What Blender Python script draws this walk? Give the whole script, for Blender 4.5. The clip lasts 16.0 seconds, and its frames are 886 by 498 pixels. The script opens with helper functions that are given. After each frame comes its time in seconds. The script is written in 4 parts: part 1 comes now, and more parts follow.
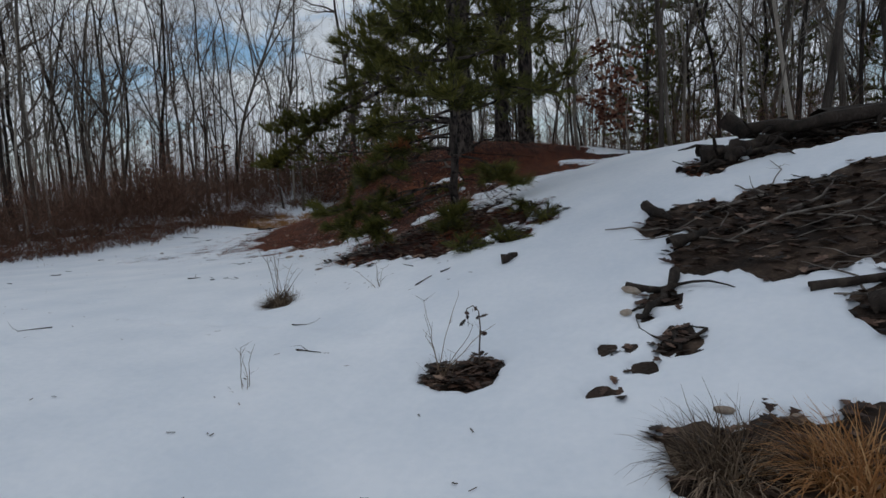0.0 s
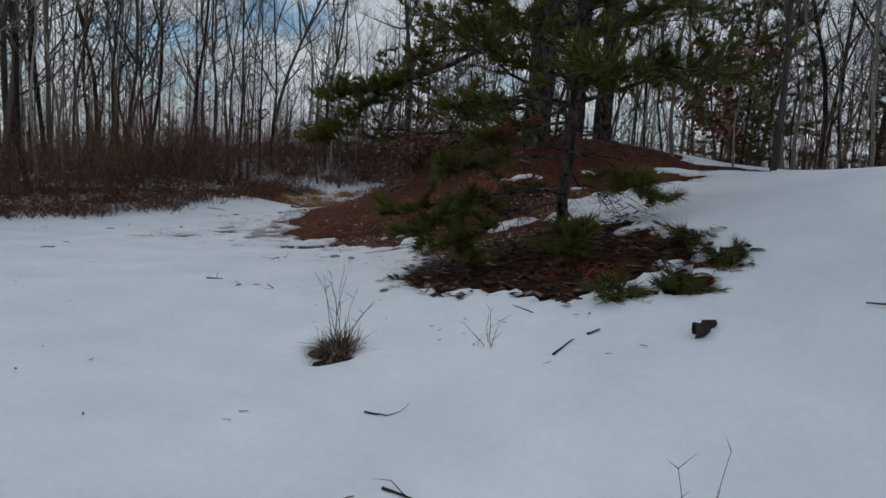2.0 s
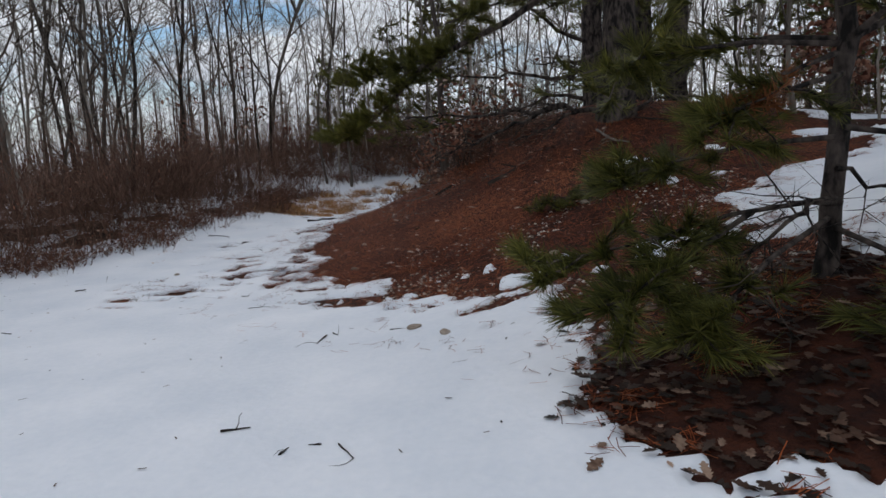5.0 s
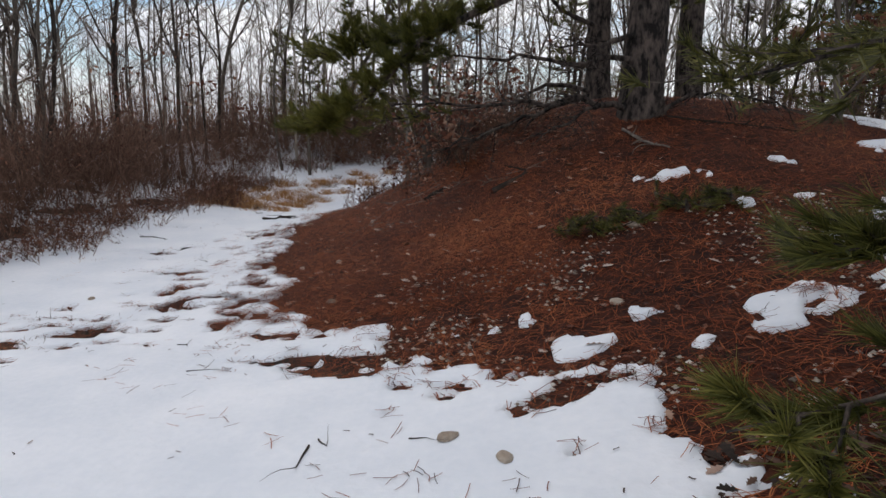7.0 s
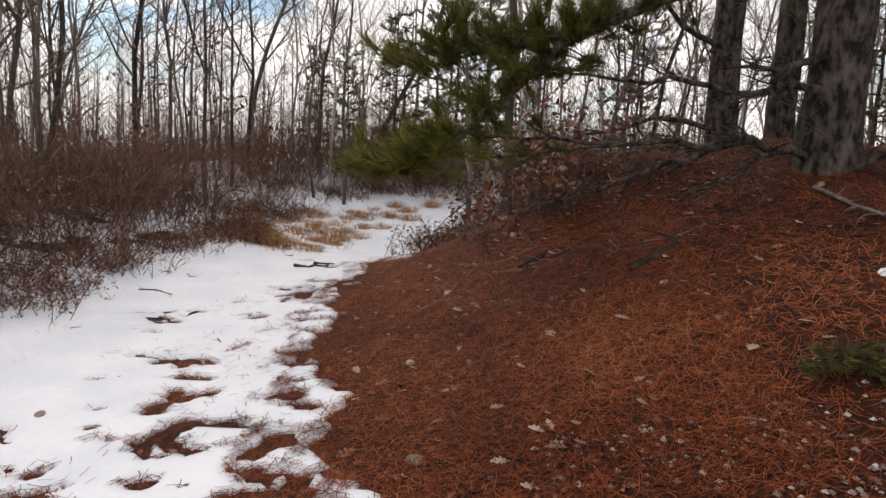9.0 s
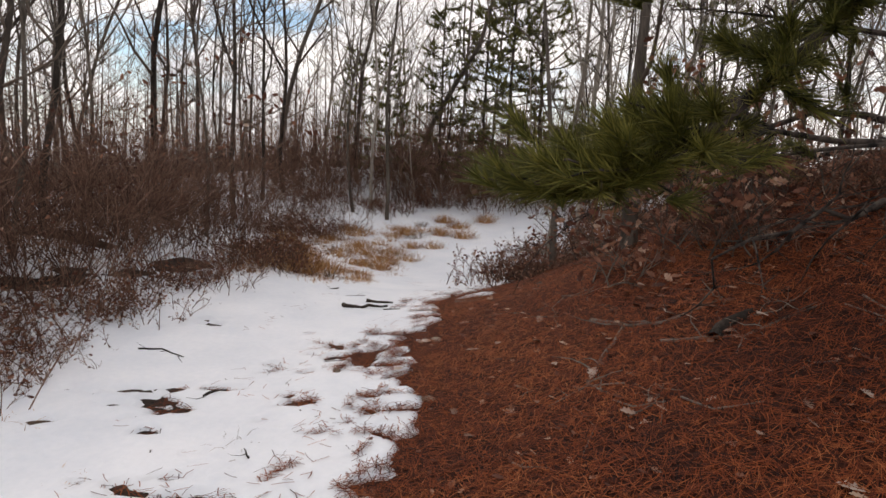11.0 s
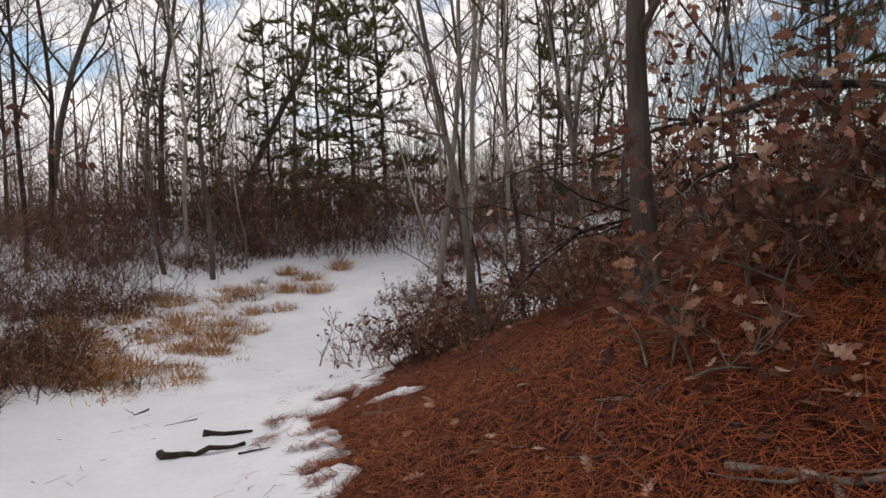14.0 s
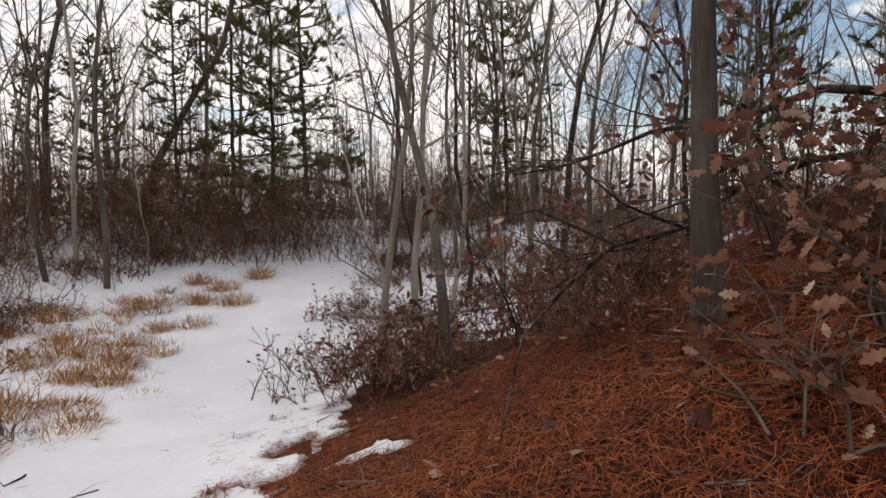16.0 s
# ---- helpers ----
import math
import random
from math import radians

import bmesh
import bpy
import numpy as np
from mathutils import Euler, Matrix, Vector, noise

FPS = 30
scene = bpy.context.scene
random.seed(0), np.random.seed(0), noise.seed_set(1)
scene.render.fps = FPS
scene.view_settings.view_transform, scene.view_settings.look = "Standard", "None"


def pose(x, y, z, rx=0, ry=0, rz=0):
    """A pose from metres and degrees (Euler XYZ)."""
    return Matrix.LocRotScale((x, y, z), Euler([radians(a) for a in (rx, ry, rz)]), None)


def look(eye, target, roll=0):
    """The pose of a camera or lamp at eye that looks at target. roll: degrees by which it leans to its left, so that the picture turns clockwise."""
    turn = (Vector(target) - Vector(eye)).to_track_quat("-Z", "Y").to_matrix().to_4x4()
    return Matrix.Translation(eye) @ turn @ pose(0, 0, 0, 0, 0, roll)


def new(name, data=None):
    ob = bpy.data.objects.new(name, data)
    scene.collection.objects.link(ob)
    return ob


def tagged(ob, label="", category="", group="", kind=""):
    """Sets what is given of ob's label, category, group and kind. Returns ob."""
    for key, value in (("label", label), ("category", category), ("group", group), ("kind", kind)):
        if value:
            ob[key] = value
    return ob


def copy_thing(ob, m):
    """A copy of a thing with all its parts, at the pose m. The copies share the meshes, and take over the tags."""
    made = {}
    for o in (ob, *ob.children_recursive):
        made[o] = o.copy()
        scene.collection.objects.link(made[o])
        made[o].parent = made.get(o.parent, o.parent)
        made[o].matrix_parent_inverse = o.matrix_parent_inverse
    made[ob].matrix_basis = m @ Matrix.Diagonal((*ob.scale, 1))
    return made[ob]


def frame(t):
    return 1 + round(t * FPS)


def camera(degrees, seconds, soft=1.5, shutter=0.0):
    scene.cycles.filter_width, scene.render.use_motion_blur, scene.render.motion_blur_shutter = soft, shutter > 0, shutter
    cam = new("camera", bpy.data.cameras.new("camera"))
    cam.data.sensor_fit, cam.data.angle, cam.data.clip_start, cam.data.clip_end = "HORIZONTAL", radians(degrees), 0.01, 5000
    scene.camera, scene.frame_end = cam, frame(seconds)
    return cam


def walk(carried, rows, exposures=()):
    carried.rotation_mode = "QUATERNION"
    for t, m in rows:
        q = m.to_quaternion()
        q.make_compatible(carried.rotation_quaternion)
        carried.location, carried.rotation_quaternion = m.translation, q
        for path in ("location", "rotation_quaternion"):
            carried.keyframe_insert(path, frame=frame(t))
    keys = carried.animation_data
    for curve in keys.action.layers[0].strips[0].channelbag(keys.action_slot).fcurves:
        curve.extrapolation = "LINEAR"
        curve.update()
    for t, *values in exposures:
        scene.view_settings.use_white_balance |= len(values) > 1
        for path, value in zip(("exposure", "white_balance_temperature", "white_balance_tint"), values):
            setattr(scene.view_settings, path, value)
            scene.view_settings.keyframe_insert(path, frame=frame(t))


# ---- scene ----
cam = camera(72.2, 16.0)
PATH = [
    (0, (1.08, 1.29, 0.906), (0.859, 3.269, 0.723), -2.8),
    (0.5, (0.78, 1.698, 0.888), (0.541, 3.671, 0.667), 5.3),
    (1, (0.696, 2.148, 0.903), (0.627, 4.122, 0.59), 0.2),
    (1.5, (0.454, 2.597, 0.977), (0.232, 4.559, 0.661), 0.3),
    (2, (0.181, 2.931, 1.041), (-0.104, 4.898, 0.812), 3.3),
    (2.5, (0.026, 3.36, 1.093), (-0.251, 5.326, 0.847), -2.3),
    (3, (-0.355, 3.775, 1.216), (-0.94, 5.684, 1.097), -1.0),
    (3.5, (-0.49, 4.113, 1.116), (-0.971, 6.047, 0.948), -3.5),
    (3.7, (-0.508, 4.241, 1.17), (-0.948, 6.178, 0.94), -6.0),
    (5.8, (-1.31, 5.764, 1.294), (-1.485, 7.725, 0.94), 0.3),
    (6, (-1.318, 5.886, 1.298), (-1.384, 7.848, 0.917), -2.1),
    (6.5, (-1.562, 6.298, 1.408), (-1.738, 8.256, 1.039), -2.7),
    (7, (-1.74, 6.68, 1.439), (-1.877, 8.644, 1.09), -0.3),
    (7.5, (-1.919, 7.171, 1.49), (-2.069, 9.137, 1.155), -6.1),
    (8, (-2.122, 7.654, 1.523), (-2.261, 9.633, 1.27), 2.6),
    (8.5, (-2.289, 8.159, 1.531), (-2.348, 10.137, 1.241), -3.0),
    (9, (-2.62, 8.63, 1.605), (-2.819, 10.602, 1.334), 2.4),
    (9.5, (-2.765, 9.173, 1.57), (-2.909, 11.152, 1.315), -3.9),
    (10, (-3.066, 9.611, 1.605), (-3.385, 11.573, 1.38), -0.9),
    (10.2, (-3.172, 9.764, 1.64), (-3.46, 11.731, 1.415), 0.3),
    (12.3, (-3.792, 11.535, 1.51), (-4.104, 13.487, 1.204), 4.6),
    (12.5, (-3.826, 11.698, 1.52), (-4.038, 13.665, 1.221), 2.4),
    (13, (-3.957, 12.11, 1.53), (-4.17, 14.086, 1.304), -5.0),
    (13.5, (-4.114, 12.508, 1.508), (-4.182, 14.504, 1.404), 2.1),
    (14, (-4.207, 12.858, 1.504), (-3.937, 14.836, 1.384), -2.7),
    (14.5, (-4.399, 13.119, 1.523), (-4.222, 15.11, 1.479), -1.8),
    (15, (-4.469, 13.329, 1.519), (-4.009, 15.273, 1.427), 2.1),
    (15.5, (-4.459, 13.64, 1.509), (-3.916, 15.559, 1.369), -1.8),
    (16, (-4.544, 13.791, 1.516), (-3.975, 15.705, 1.407), -1.1),
]
EXPOSURES = [(0.0, -0.76, 6050, 6), (2.0, -0.76, 6050, 6), (3.5, -0.36, 6150, 8), (4.8, -0.34, 6250, 9), (6.0, -0.3, 6350, 10), (7.0, 0.02, 6550, 11), (8.5, 0.42, 7150, 14), (10.0, 0.46, 7250, 14), (12.5, 0.0, 7150, 14), (14.0, 0.22, 7200, 14), (16.0, 0.4, 7200, 14)]
walk(cam, [(t, look(eye, target, roll)) for t, eye, target, roll in PATH], EXPOSURES)

# ---- light: a broken, bright overcast sky and a weak veiled sun ----
SUN_UP, SUN_ROUND = radians(48), radians(-35)
world = bpy.data.worlds.new("sky")
scene.world = world
world.use_nodes = True
wn, wl = world.node_tree.nodes, world.node_tree.links
wn.clear()


def wnode(kind, **values):
    n = wn.new(kind)
    for k, v in values.items():
        n.inputs[k.replace("_", " ")].default_value = v
    return n


sky = wn.new("ShaderNodeTexSky")
sky.sky_type, sky.sun_disc, sky.sun_elevation, sky.sun_rotation = "NISHITA", False, SUN_UP, SUN_ROUND
sky.air_density, sky.dust_density, sky.ozone_density = 1.3, 0.0, 3.0
coord = wn.new("ShaderNodeTexCoord")
flat = wn.new("ShaderNodeMapping")
flat.inputs["Scale"].default_value = (1.0, 1.0, 3.2)
clouds = wnode("ShaderNodeTexNoise", Scale=2.3, Detail=7.0, Roughness=0.58, Distortion=0.25)
cover = wn.new("ShaderNodeMapRange")
cover.inputs["From Min"].default_value, cover.inputs["From Max"].default_value = 0.41, 0.50
shade = wnode("ShaderNodeTexNoise", Scale=4.0, Detail=5.0, Roughness=0.6)
grey = wn.new("ShaderNodeValToRGB")
grey.color_ramp.elements[0].position, grey.color_ramp.elements[0].color = 0.32, (7.0, 7.3, 8.0, 1)
grey.color_ramp.elements[1].position, grey.color_ramp.elements[1].color = 0.72, (13.0, 13.1, 13.3, 1)
mixed = wn.new("ShaderNodeMixRGB")
ground_glow = wn.new("ShaderNodeBackground")
ground_glow.inputs["Strength"].default_value = 0.1
out = wn.new("ShaderNodeOutputWorld")
wl.new(coord.outputs["Generated"], flat.inputs["Vector"])
wl.new(flat.outputs["Vector"], clouds.inputs["Vector"])
wl.new(flat.outputs["Vector"], shade.inputs["Vector"])
wl.new(clouds.outputs["Fac"], cover.inputs["Value"])
wl.new(shade.outputs["Fac"], grey.inputs["Fac"])
# a bank of cloud closes the sky low down
height_of = wn.new("ShaderNodeSeparateXYZ")
bank = wn.new("ShaderNodeMapRange")
bank.inputs["From Min"].default_value, bank.inputs["From Max"].default_value, bank.inputs["To Min"].default_value, bank.inputs["To Max"].default_value = 0.03, 0.16, 1.0, 0.0
most = wn.new("ShaderNodeMath")
most.operation = "MAXIMUM"
wl.new(coord.outputs["Generated"], height_of.inputs["Vector"])
wl.new(height_of.outputs["Z"], bank.inputs["Value"])
wl.new(bank.outputs["Result"], most.inputs[0])
wl.new(cover.outputs["Result"], most.inputs[1])
wl.new(most.outputs[0], mixed.inputs["Fac"])
wl.new(sky.outputs["Color"], mixed.inputs["Color1"])
wl.new(grey.outputs["Color"], mixed.inputs["Color2"])
wl.new(mixed.outputs["Color"], ground_glow.inputs["Color"])
wl.new(ground_glow.outputs["Background"], out.inputs["Surface"])

sun = new("sun", bpy.data.lights.new("sun", "SUN"))
sun.data.energy, sun.data.angle, sun.data.color = 0.6, radians(25), (1.0, 0.95, 0.88)
sun.matrix_world = look((0, 0, 0), (-math.sin(SUN_ROUND) * math.cos(SUN_UP), -math.cos(SUN_ROUND) * math.cos(SUN_UP), -math.sin(SUN_UP)))


# ---- materials ----
def material(name, stops, scale=6.0, rough=0.85, bump=0.3, bump_scale=40.0, stretch=(1, 1, 1), random_by="", spread=0.25, clear=0.0):
    """A rough natural surface: a colour ramp over two scales of noise, fine relief, and a shift by object or island."""
    m = bpy.data.materials.new(name)
    m.use_nodes = True
    n, l = m.node_tree.nodes, m.node_tree.links
    b = n["Principled BSDF"]
    b.inputs["Roughness"].default_value = rough
    b.inputs["Specular IOR Level"].default_value = 0.25
    c = n.new("ShaderNodeTexCoord")
    mp = n.new("ShaderNodeMapping")
    mp.inputs["Scale"].default_value = stretch
    l.new(c.outputs["Object"], mp.inputs["Vector"])
    big, fine = n.new("ShaderNodeTexNoise"), n.new("ShaderNodeTexNoise")
    big.inputs["Scale"].default_value, big.inputs["Detail"].default_value = scale, 6.0
    fine.inputs["Scale"].default_value, fine.inputs["Detail"].default_value = bump_scale, 4.0
    l.new(mp.outputs["Vector"], big.inputs["Vector"])
    l.new(mp.outputs["Vector"], fine.inputs["Vector"])
    add = n.new("ShaderNodeMath")
    add.operation = "MULTIPLY_ADD"
    add.inputs[1].default_value, add.inputs[2].default_value = 0.35, -0.175
    l.new(fine.outputs["Fac"], add.inputs[0])
    total = n.new("ShaderNodeMath")
    l.new(big.outputs["Fac"], total.inputs[0])
    l.new(add.outputs[0], total.inputs[1])
    last = total
    if random_by:
        r = n.new("ShaderNodeObjectInfo" if random_by == "object" else "ShaderNodeNewGeometry")
        ra = n.new("ShaderNodeMath")
        ra.operation = "MULTIPLY_ADD"
        ra.inputs[1].default_value, ra.inputs[2].default_value = spread * 2, -spread
        l.new(r.outputs["Random" if random_by == "object" else "Random Per Island"], ra.inputs[0])
        last = n.new("ShaderNodeMath")
        l.new(total.outputs[0], last.inputs[0])
        l.new(ra.outputs[0], last.inputs[1])
    ramp = n.new("ShaderNodeValToRGB")
    while len(ramp.color_ramp.elements) < len(stops):
        ramp.color_ramp.elements.new(0.5)
    for e, (p, col) in zip(ramp.color_ramp.elements, stops):
        e.position, e.color = p, (*col, 1)
    l.new(last.outputs[0], ramp.inputs["Fac"])
    l.new(ramp.outputs["Color"], b.inputs["Base Color"])
    if bump:
        bp = n.new("ShaderNodeBump")
        bp.inputs["Strength"].default_value, bp.inputs["Distance"].default_value = bump, 0.02
        l.new(fine.outputs["Fac"], bp.inputs["Height"])
        l.new(bp.outputs["Normal"], b.inputs["Normal"])
    if clear:
        b.inputs["Transmission Weight"].default_value = clear
    return m


SNOW = material("snow", [(0.3, (0.74, 0.77, 0.82)), (0.7, (0.86, 0.87, 0.9))], 1.6, 0.7, 0.22, 22.0)
sb = SNOW.node_tree.nodes["Principled BSDF"]
sb.inputs["Subsurface Weight"].default_value, sb.inputs["Subsurface Scale"].default_value = 0.0, 0.02
BARK_PINE = material("pine_bark", [(0.38, (0.012, 0.01, 0.009)), (0.5, (0.055, 0.043, 0.037)), (0.7, (0.115, 0.09, 0.076))], 6.0, 0.95, 1.0, 12.0, (2.0, 2.0, 0.9))
BARK_GREY = material("grey_bark", [(0.25, (0.09, 0.074, 0.06)), (0.55, (0.2, 0.17, 0.14)), (0.85, (0.37, 0.325, 0.275))], 3.0, 0.9, 0.5, 26.0, (2, 2, 0.35), "object", 0.3)
BARK_DARK = material("dark_bark", [(0.25, (0.028, 0.022, 0.018)), (0.55, (0.075, 0.06, 0.05)), (0.85, (0.17, 0.145, 0.12))], 3.0, 0.92, 0.6, 26.0, (2, 2, 0.35), "object", 0.3)
TWIG = material("twig", [(0.2, (0.062, 0.047, 0.037)), (0.8, (0.2, 0.155, 0.125))], 2.0, 0.9, 0.0, 20.0, (1, 1, 1), "object", 0.3)
BRAMBLE = material("bramble_stem", [(0.15, (0.045, 0.022, 0.014)), (0.5, (0.13, 0.064, 0.042)), (0.9, (0.28, 0.175, 0.125))], 2.0, 0.9, 0.0, 20.0, (1, 1, 1), "island", 0.35)
DEADWOOD = material("dead_wood", [(0.25, (0.07, 0.055, 0.045)), (0.6, (0.2, 0.17, 0.145)), (0.85, (0.36, 0.32, 0.28))], 5.0, 0.92, 0.6, 30.0, (3, 3, 1))
ROTTEN = material("rotten_wood", [(0.25, (0.012, 0.01, 0.008)), (0.6, (0.04, 0.03, 0.024)), (0.9, (0.11, 0.085, 0.065))], 5.0, 0.95, 1.0, 18.0, (2, 2, 1))
NEEDLE_GREEN = material("green_needles", [(0.1, (0.026, 0.03, 0.008)), (0.5, (0.09, 0.092, 0.02)), (0.9, (0.23, 0.205, 0.05))], 1.2, 0.55, 0.0, 20.0, (1, 1, 1), "island", 0.3)
NEEDLE_RUST = material("rusty_needles", [(0.1, (0.13, 0.045, 0.016)), (0.9, (0.36, 0.14, 0.05))], 1.2, 0.7, 0.0, 20.0, (1, 1, 1), "island", 0.3)
NEEDLE_FALLEN = material("fallen_needles", [(0.08, (0.016, 0.004, 0.002)), (0.4, (0.125, 0.023, 0.005)), (0.75, (0.28, 0.066, 0.016)), (0.98, (0.4, 0.14, 0.05))], 0.8, 0.75, 0.0, 20.0, (1, 1, 1), "island", 0.42)
OAK_LEAF = material("oak_leaf_brown", [(0.05, (0.05, 0.018, 0.012)), (0.5, (0.165, 0.062, 0.038)), (0.8, (0.33, 0.16, 0.1)), (0.97, (0.55, 0.4, 0.3))], 3.0, 0.6, 0.25, 40.0, (1, 1, 1), "island", 0.42)
PALE_LEAF = material("oak_leaf_pale", [(0.05, (0.15, 0.07, 0.045)), (0.5, (0.33, 0.215, 0.165)), (0.95, (0.52, 0.42, 0.36))], 3.0, 0.7, 0.3, 40.0, (1, 1, 1), "object", 0.4)
DARK_LEAF = material("wet_leaf", [(0.1, (0.01, 0.006, 0.004)), (0.5, (0.042, 0.022, 0.014)), (0.8, (0.1, 0.053, 0.034)), (0.97, (0.3, 0.2, 0.14))], 3.0, 0.6, 0.3, 40.0, (1, 1, 1), "island", 0.42)
GRASS_GOLD = material("golden_grass", [(0.05, (0.18, 0.078, 0.026)), (0.5, (0.42, 0.205, 0.075)), (0.95, (0.64, 0.41, 0.2))], 1.5, 0.7, 0.0, 20.0, (1, 1, 1), "island", 0.35)
GRASS_DARK = material("dull_grass", [(0.05, (0.04, 0.026, 0.018)), (0.5, (0.12, 0.08, 0.05)), (0.95, (0.3, 0.22, 0.15))], 1.5, 0.8, 0.0, 20.0, (1, 1, 1), "island", 0.35)
STONE = material("pale_stone", [(0.2, (0.17, 0.13, 0.1)), (0.55, (0.34, 0.27, 0.21)), (0.9, (0.52, 0.46, 0.38))], 7.0, 0.85, 0.4, 60.0, (1, 1, 1), "object", 0.25)
GRIT = material("grit", [(0.1, (0.14, 0.11, 0.09)), (0.55, (0.33, 0.29, 0.24)), (0.9, (0.62, 0.58, 0.52))], 7.0, 0.85, 0.0, 60.0, (1, 1, 1), "island", 0.4)



def let_through(m, share):
    """Thin leaves and needles pass on part of the light that falls on their far side."""
    n, l = m.node_tree.nodes, m.node_tree.links
    b, out = n["Principled BSDF"], n["Material Output"]
    t, mix = n.new("ShaderNodeBsdfTranslucent"), n.new("ShaderNodeMixShader")
    mix.inputs["Fac"].default_value = share
    l.new(b.inputs["Base Color"].links[0].from_socket, t.inputs["Color"])
    l.new(b.outputs["BSDF"], mix.inputs[1])
    l.new(t.outputs["BSDF"], mix.inputs[2])
    l.new(mix.outputs["Shader"], out.inputs["Surface"])


for m, share in ((NEEDLE_GREEN, 0.35), (NEEDLE_RUST, 0.3), (OAK_LEAF, 0.3), (GRASS_GOLD, 0.25)):
    let_through(m, share)

# bare ground: rust needles on the mound, dull leaf mould elsewhere, by the sheet's own attribute
GROUND = material("forest_floor", [(0.3, (0.016, 0.011, 0.008)), (0.55, (0.05, 0.032, 0.022)), (0.8, (0.14, 0.095, 0.065))], 5.0, 0.95, 0.9, 45.0)
gn, gl = GROUND.node_tree.nodes, GROUND.node_tree.links
gb = gn["Principled BSDF"]
leaf_ramp = gb.inputs["Base Color"].links[0].from_node
rust = gn.new("ShaderNodeValToRGB")
rust.color_ramp.elements[0].position, rust.color_ramp.elements[0].color = 0.3, (0.012, 0.004, 0.003, 1)
rust.color_ramp.elements[1].position, rust.color_ramp.elements[1].color = 0.75, (0.075, 0.02, 0.008, 1)
gl.new(leaf_ramp.inputs["Fac"].links[0].from_socket, rust.inputs["Fac"])
att = gn.new("ShaderNodeAttribute")
att.attribute_name = "needle"
gm = gn.new("ShaderNodeMixRGB")
gl.new(att.outputs["Fac"], gm.inputs["Fac"])
gl.new(leaf_ramp.outputs["Color"], gm.inputs["Color1"])
gl.new(rust.outputs["Color"], gm.inputs["Color2"])
gl.new(gm.outputs["Color"], gb.inputs["Base Color"])

# ---- the lie of the land ----
rng = np.random.default_rng(7)
LATTICE = rng.random((256, 256))


def vnoise(x, y, size):
    """Smooth value noise from 0 to 1 with bumps of the given size in metres."""
    x, y = np.asarray(x) / size + 311.7, np.asarray(y) / size + 173.3
    i, j = np.floor(x).astype(int), np.floor(y).astype(int)
    u, v = x - i, y - j
    u, v = u * u * (3 - 2 * u), v * v * (3 - 2 * v)
    a, b = LATTICE[i % 256, j % 256], LATTICE[(i + 1) % 256, j % 256]
    c, d = LATTICE[i % 256, (j + 1) % 256], LATTICE[(i + 1) % 256, (j + 1) % 256]
    return (a * (1 - u) + b * u) * (1 - v) + (c * (1 - u) + d * u) * v


def rough(x, y, size, octaves=3):
    return sum(vnoise(x + 17 * k, y - 9 * k, size / 2.1**k) * 0.5**k for k in range(octaves)) / sum(0.5**k for k in range(octaves))


# mounds and banks: x, y, height, spread
BUMPS = [(0.1, 15.37, 1.35, 2.05), (3.48, 8.48, 0.68, 2.82), (6.84, 5.15, 0.81, 2.43), (7.16, 13.67, 1.49, 3.79), 
         (-1.73, 16.36, 0.42, 1.44), (-10.34, 16.95, 0.62, 2.44), (2.28, 19.35, 0.63, 2.84), (-0.22, 12.17, 0.29, 1.41), 
         (-13.5, 25.41, 0.7, 4.56), (8.75, 2.11, 0.87, 3.37), (2.9, 24.14, 0.32, 3.81), (0.7, 8.12, 0.09, 1.22), 
         (-5.2, 20.5, -0.25, 1.8),
         (-3.0, 3.0, 0.1, 1.9), (-3.0, 6.0, 0.1, 1.9), (-0.5, -1.0, -0.24, 1.9), (-0.5, 3.0, -0.08, 1.9), (-0.5, 6.0, -0.14, 1.9), (-0.5, 8.5, -0.07, 1.9),
         (2.0, -1.0, -0.31, 1.9), (2.0, 3.0, -0.31, 1.9), (2.0, 8.5, 0.1, 1.9), (4.5, 3.0, -0.09, 1.9), (-2.5, 10.8, -0.05, 1.9), (3.0, 16.6, 0.3, 1.5), (2.3, 9.6, 0.1, 1.2),
         (-8.0, 30.0, 1.0, 2.8), (-2.5, 29.5, 1.05, 2.8), (3.0, 28.0, 0.9, 3.0), (-13.0, 31.0, 0.8, 3.5)]


def lie(x, y):
    """Height of the bare ground."""
    x, y = np.asarray(x, float), np.asarray(y, float)
    z = 0 * x
    for a, b, h, s in BUMPS:
        z = z + h * np.exp(-((x - a) ** 2 + (y - b) ** 2) / (2 * s * s))
    far = np.clip((np.hypot(x + 3, y - 12) - 16) / 20, 0, 1)
    z = z + far * 1.2 * (rough(x, y, 14.0, 2) - 0.25)
    return z + 0.05 * (rough(x, y, 0.8, 2) - 0.5) * np.clip(z * 2.5, 0.15, 1)


def ground_z(x, y):
    return float(lie(x, y))


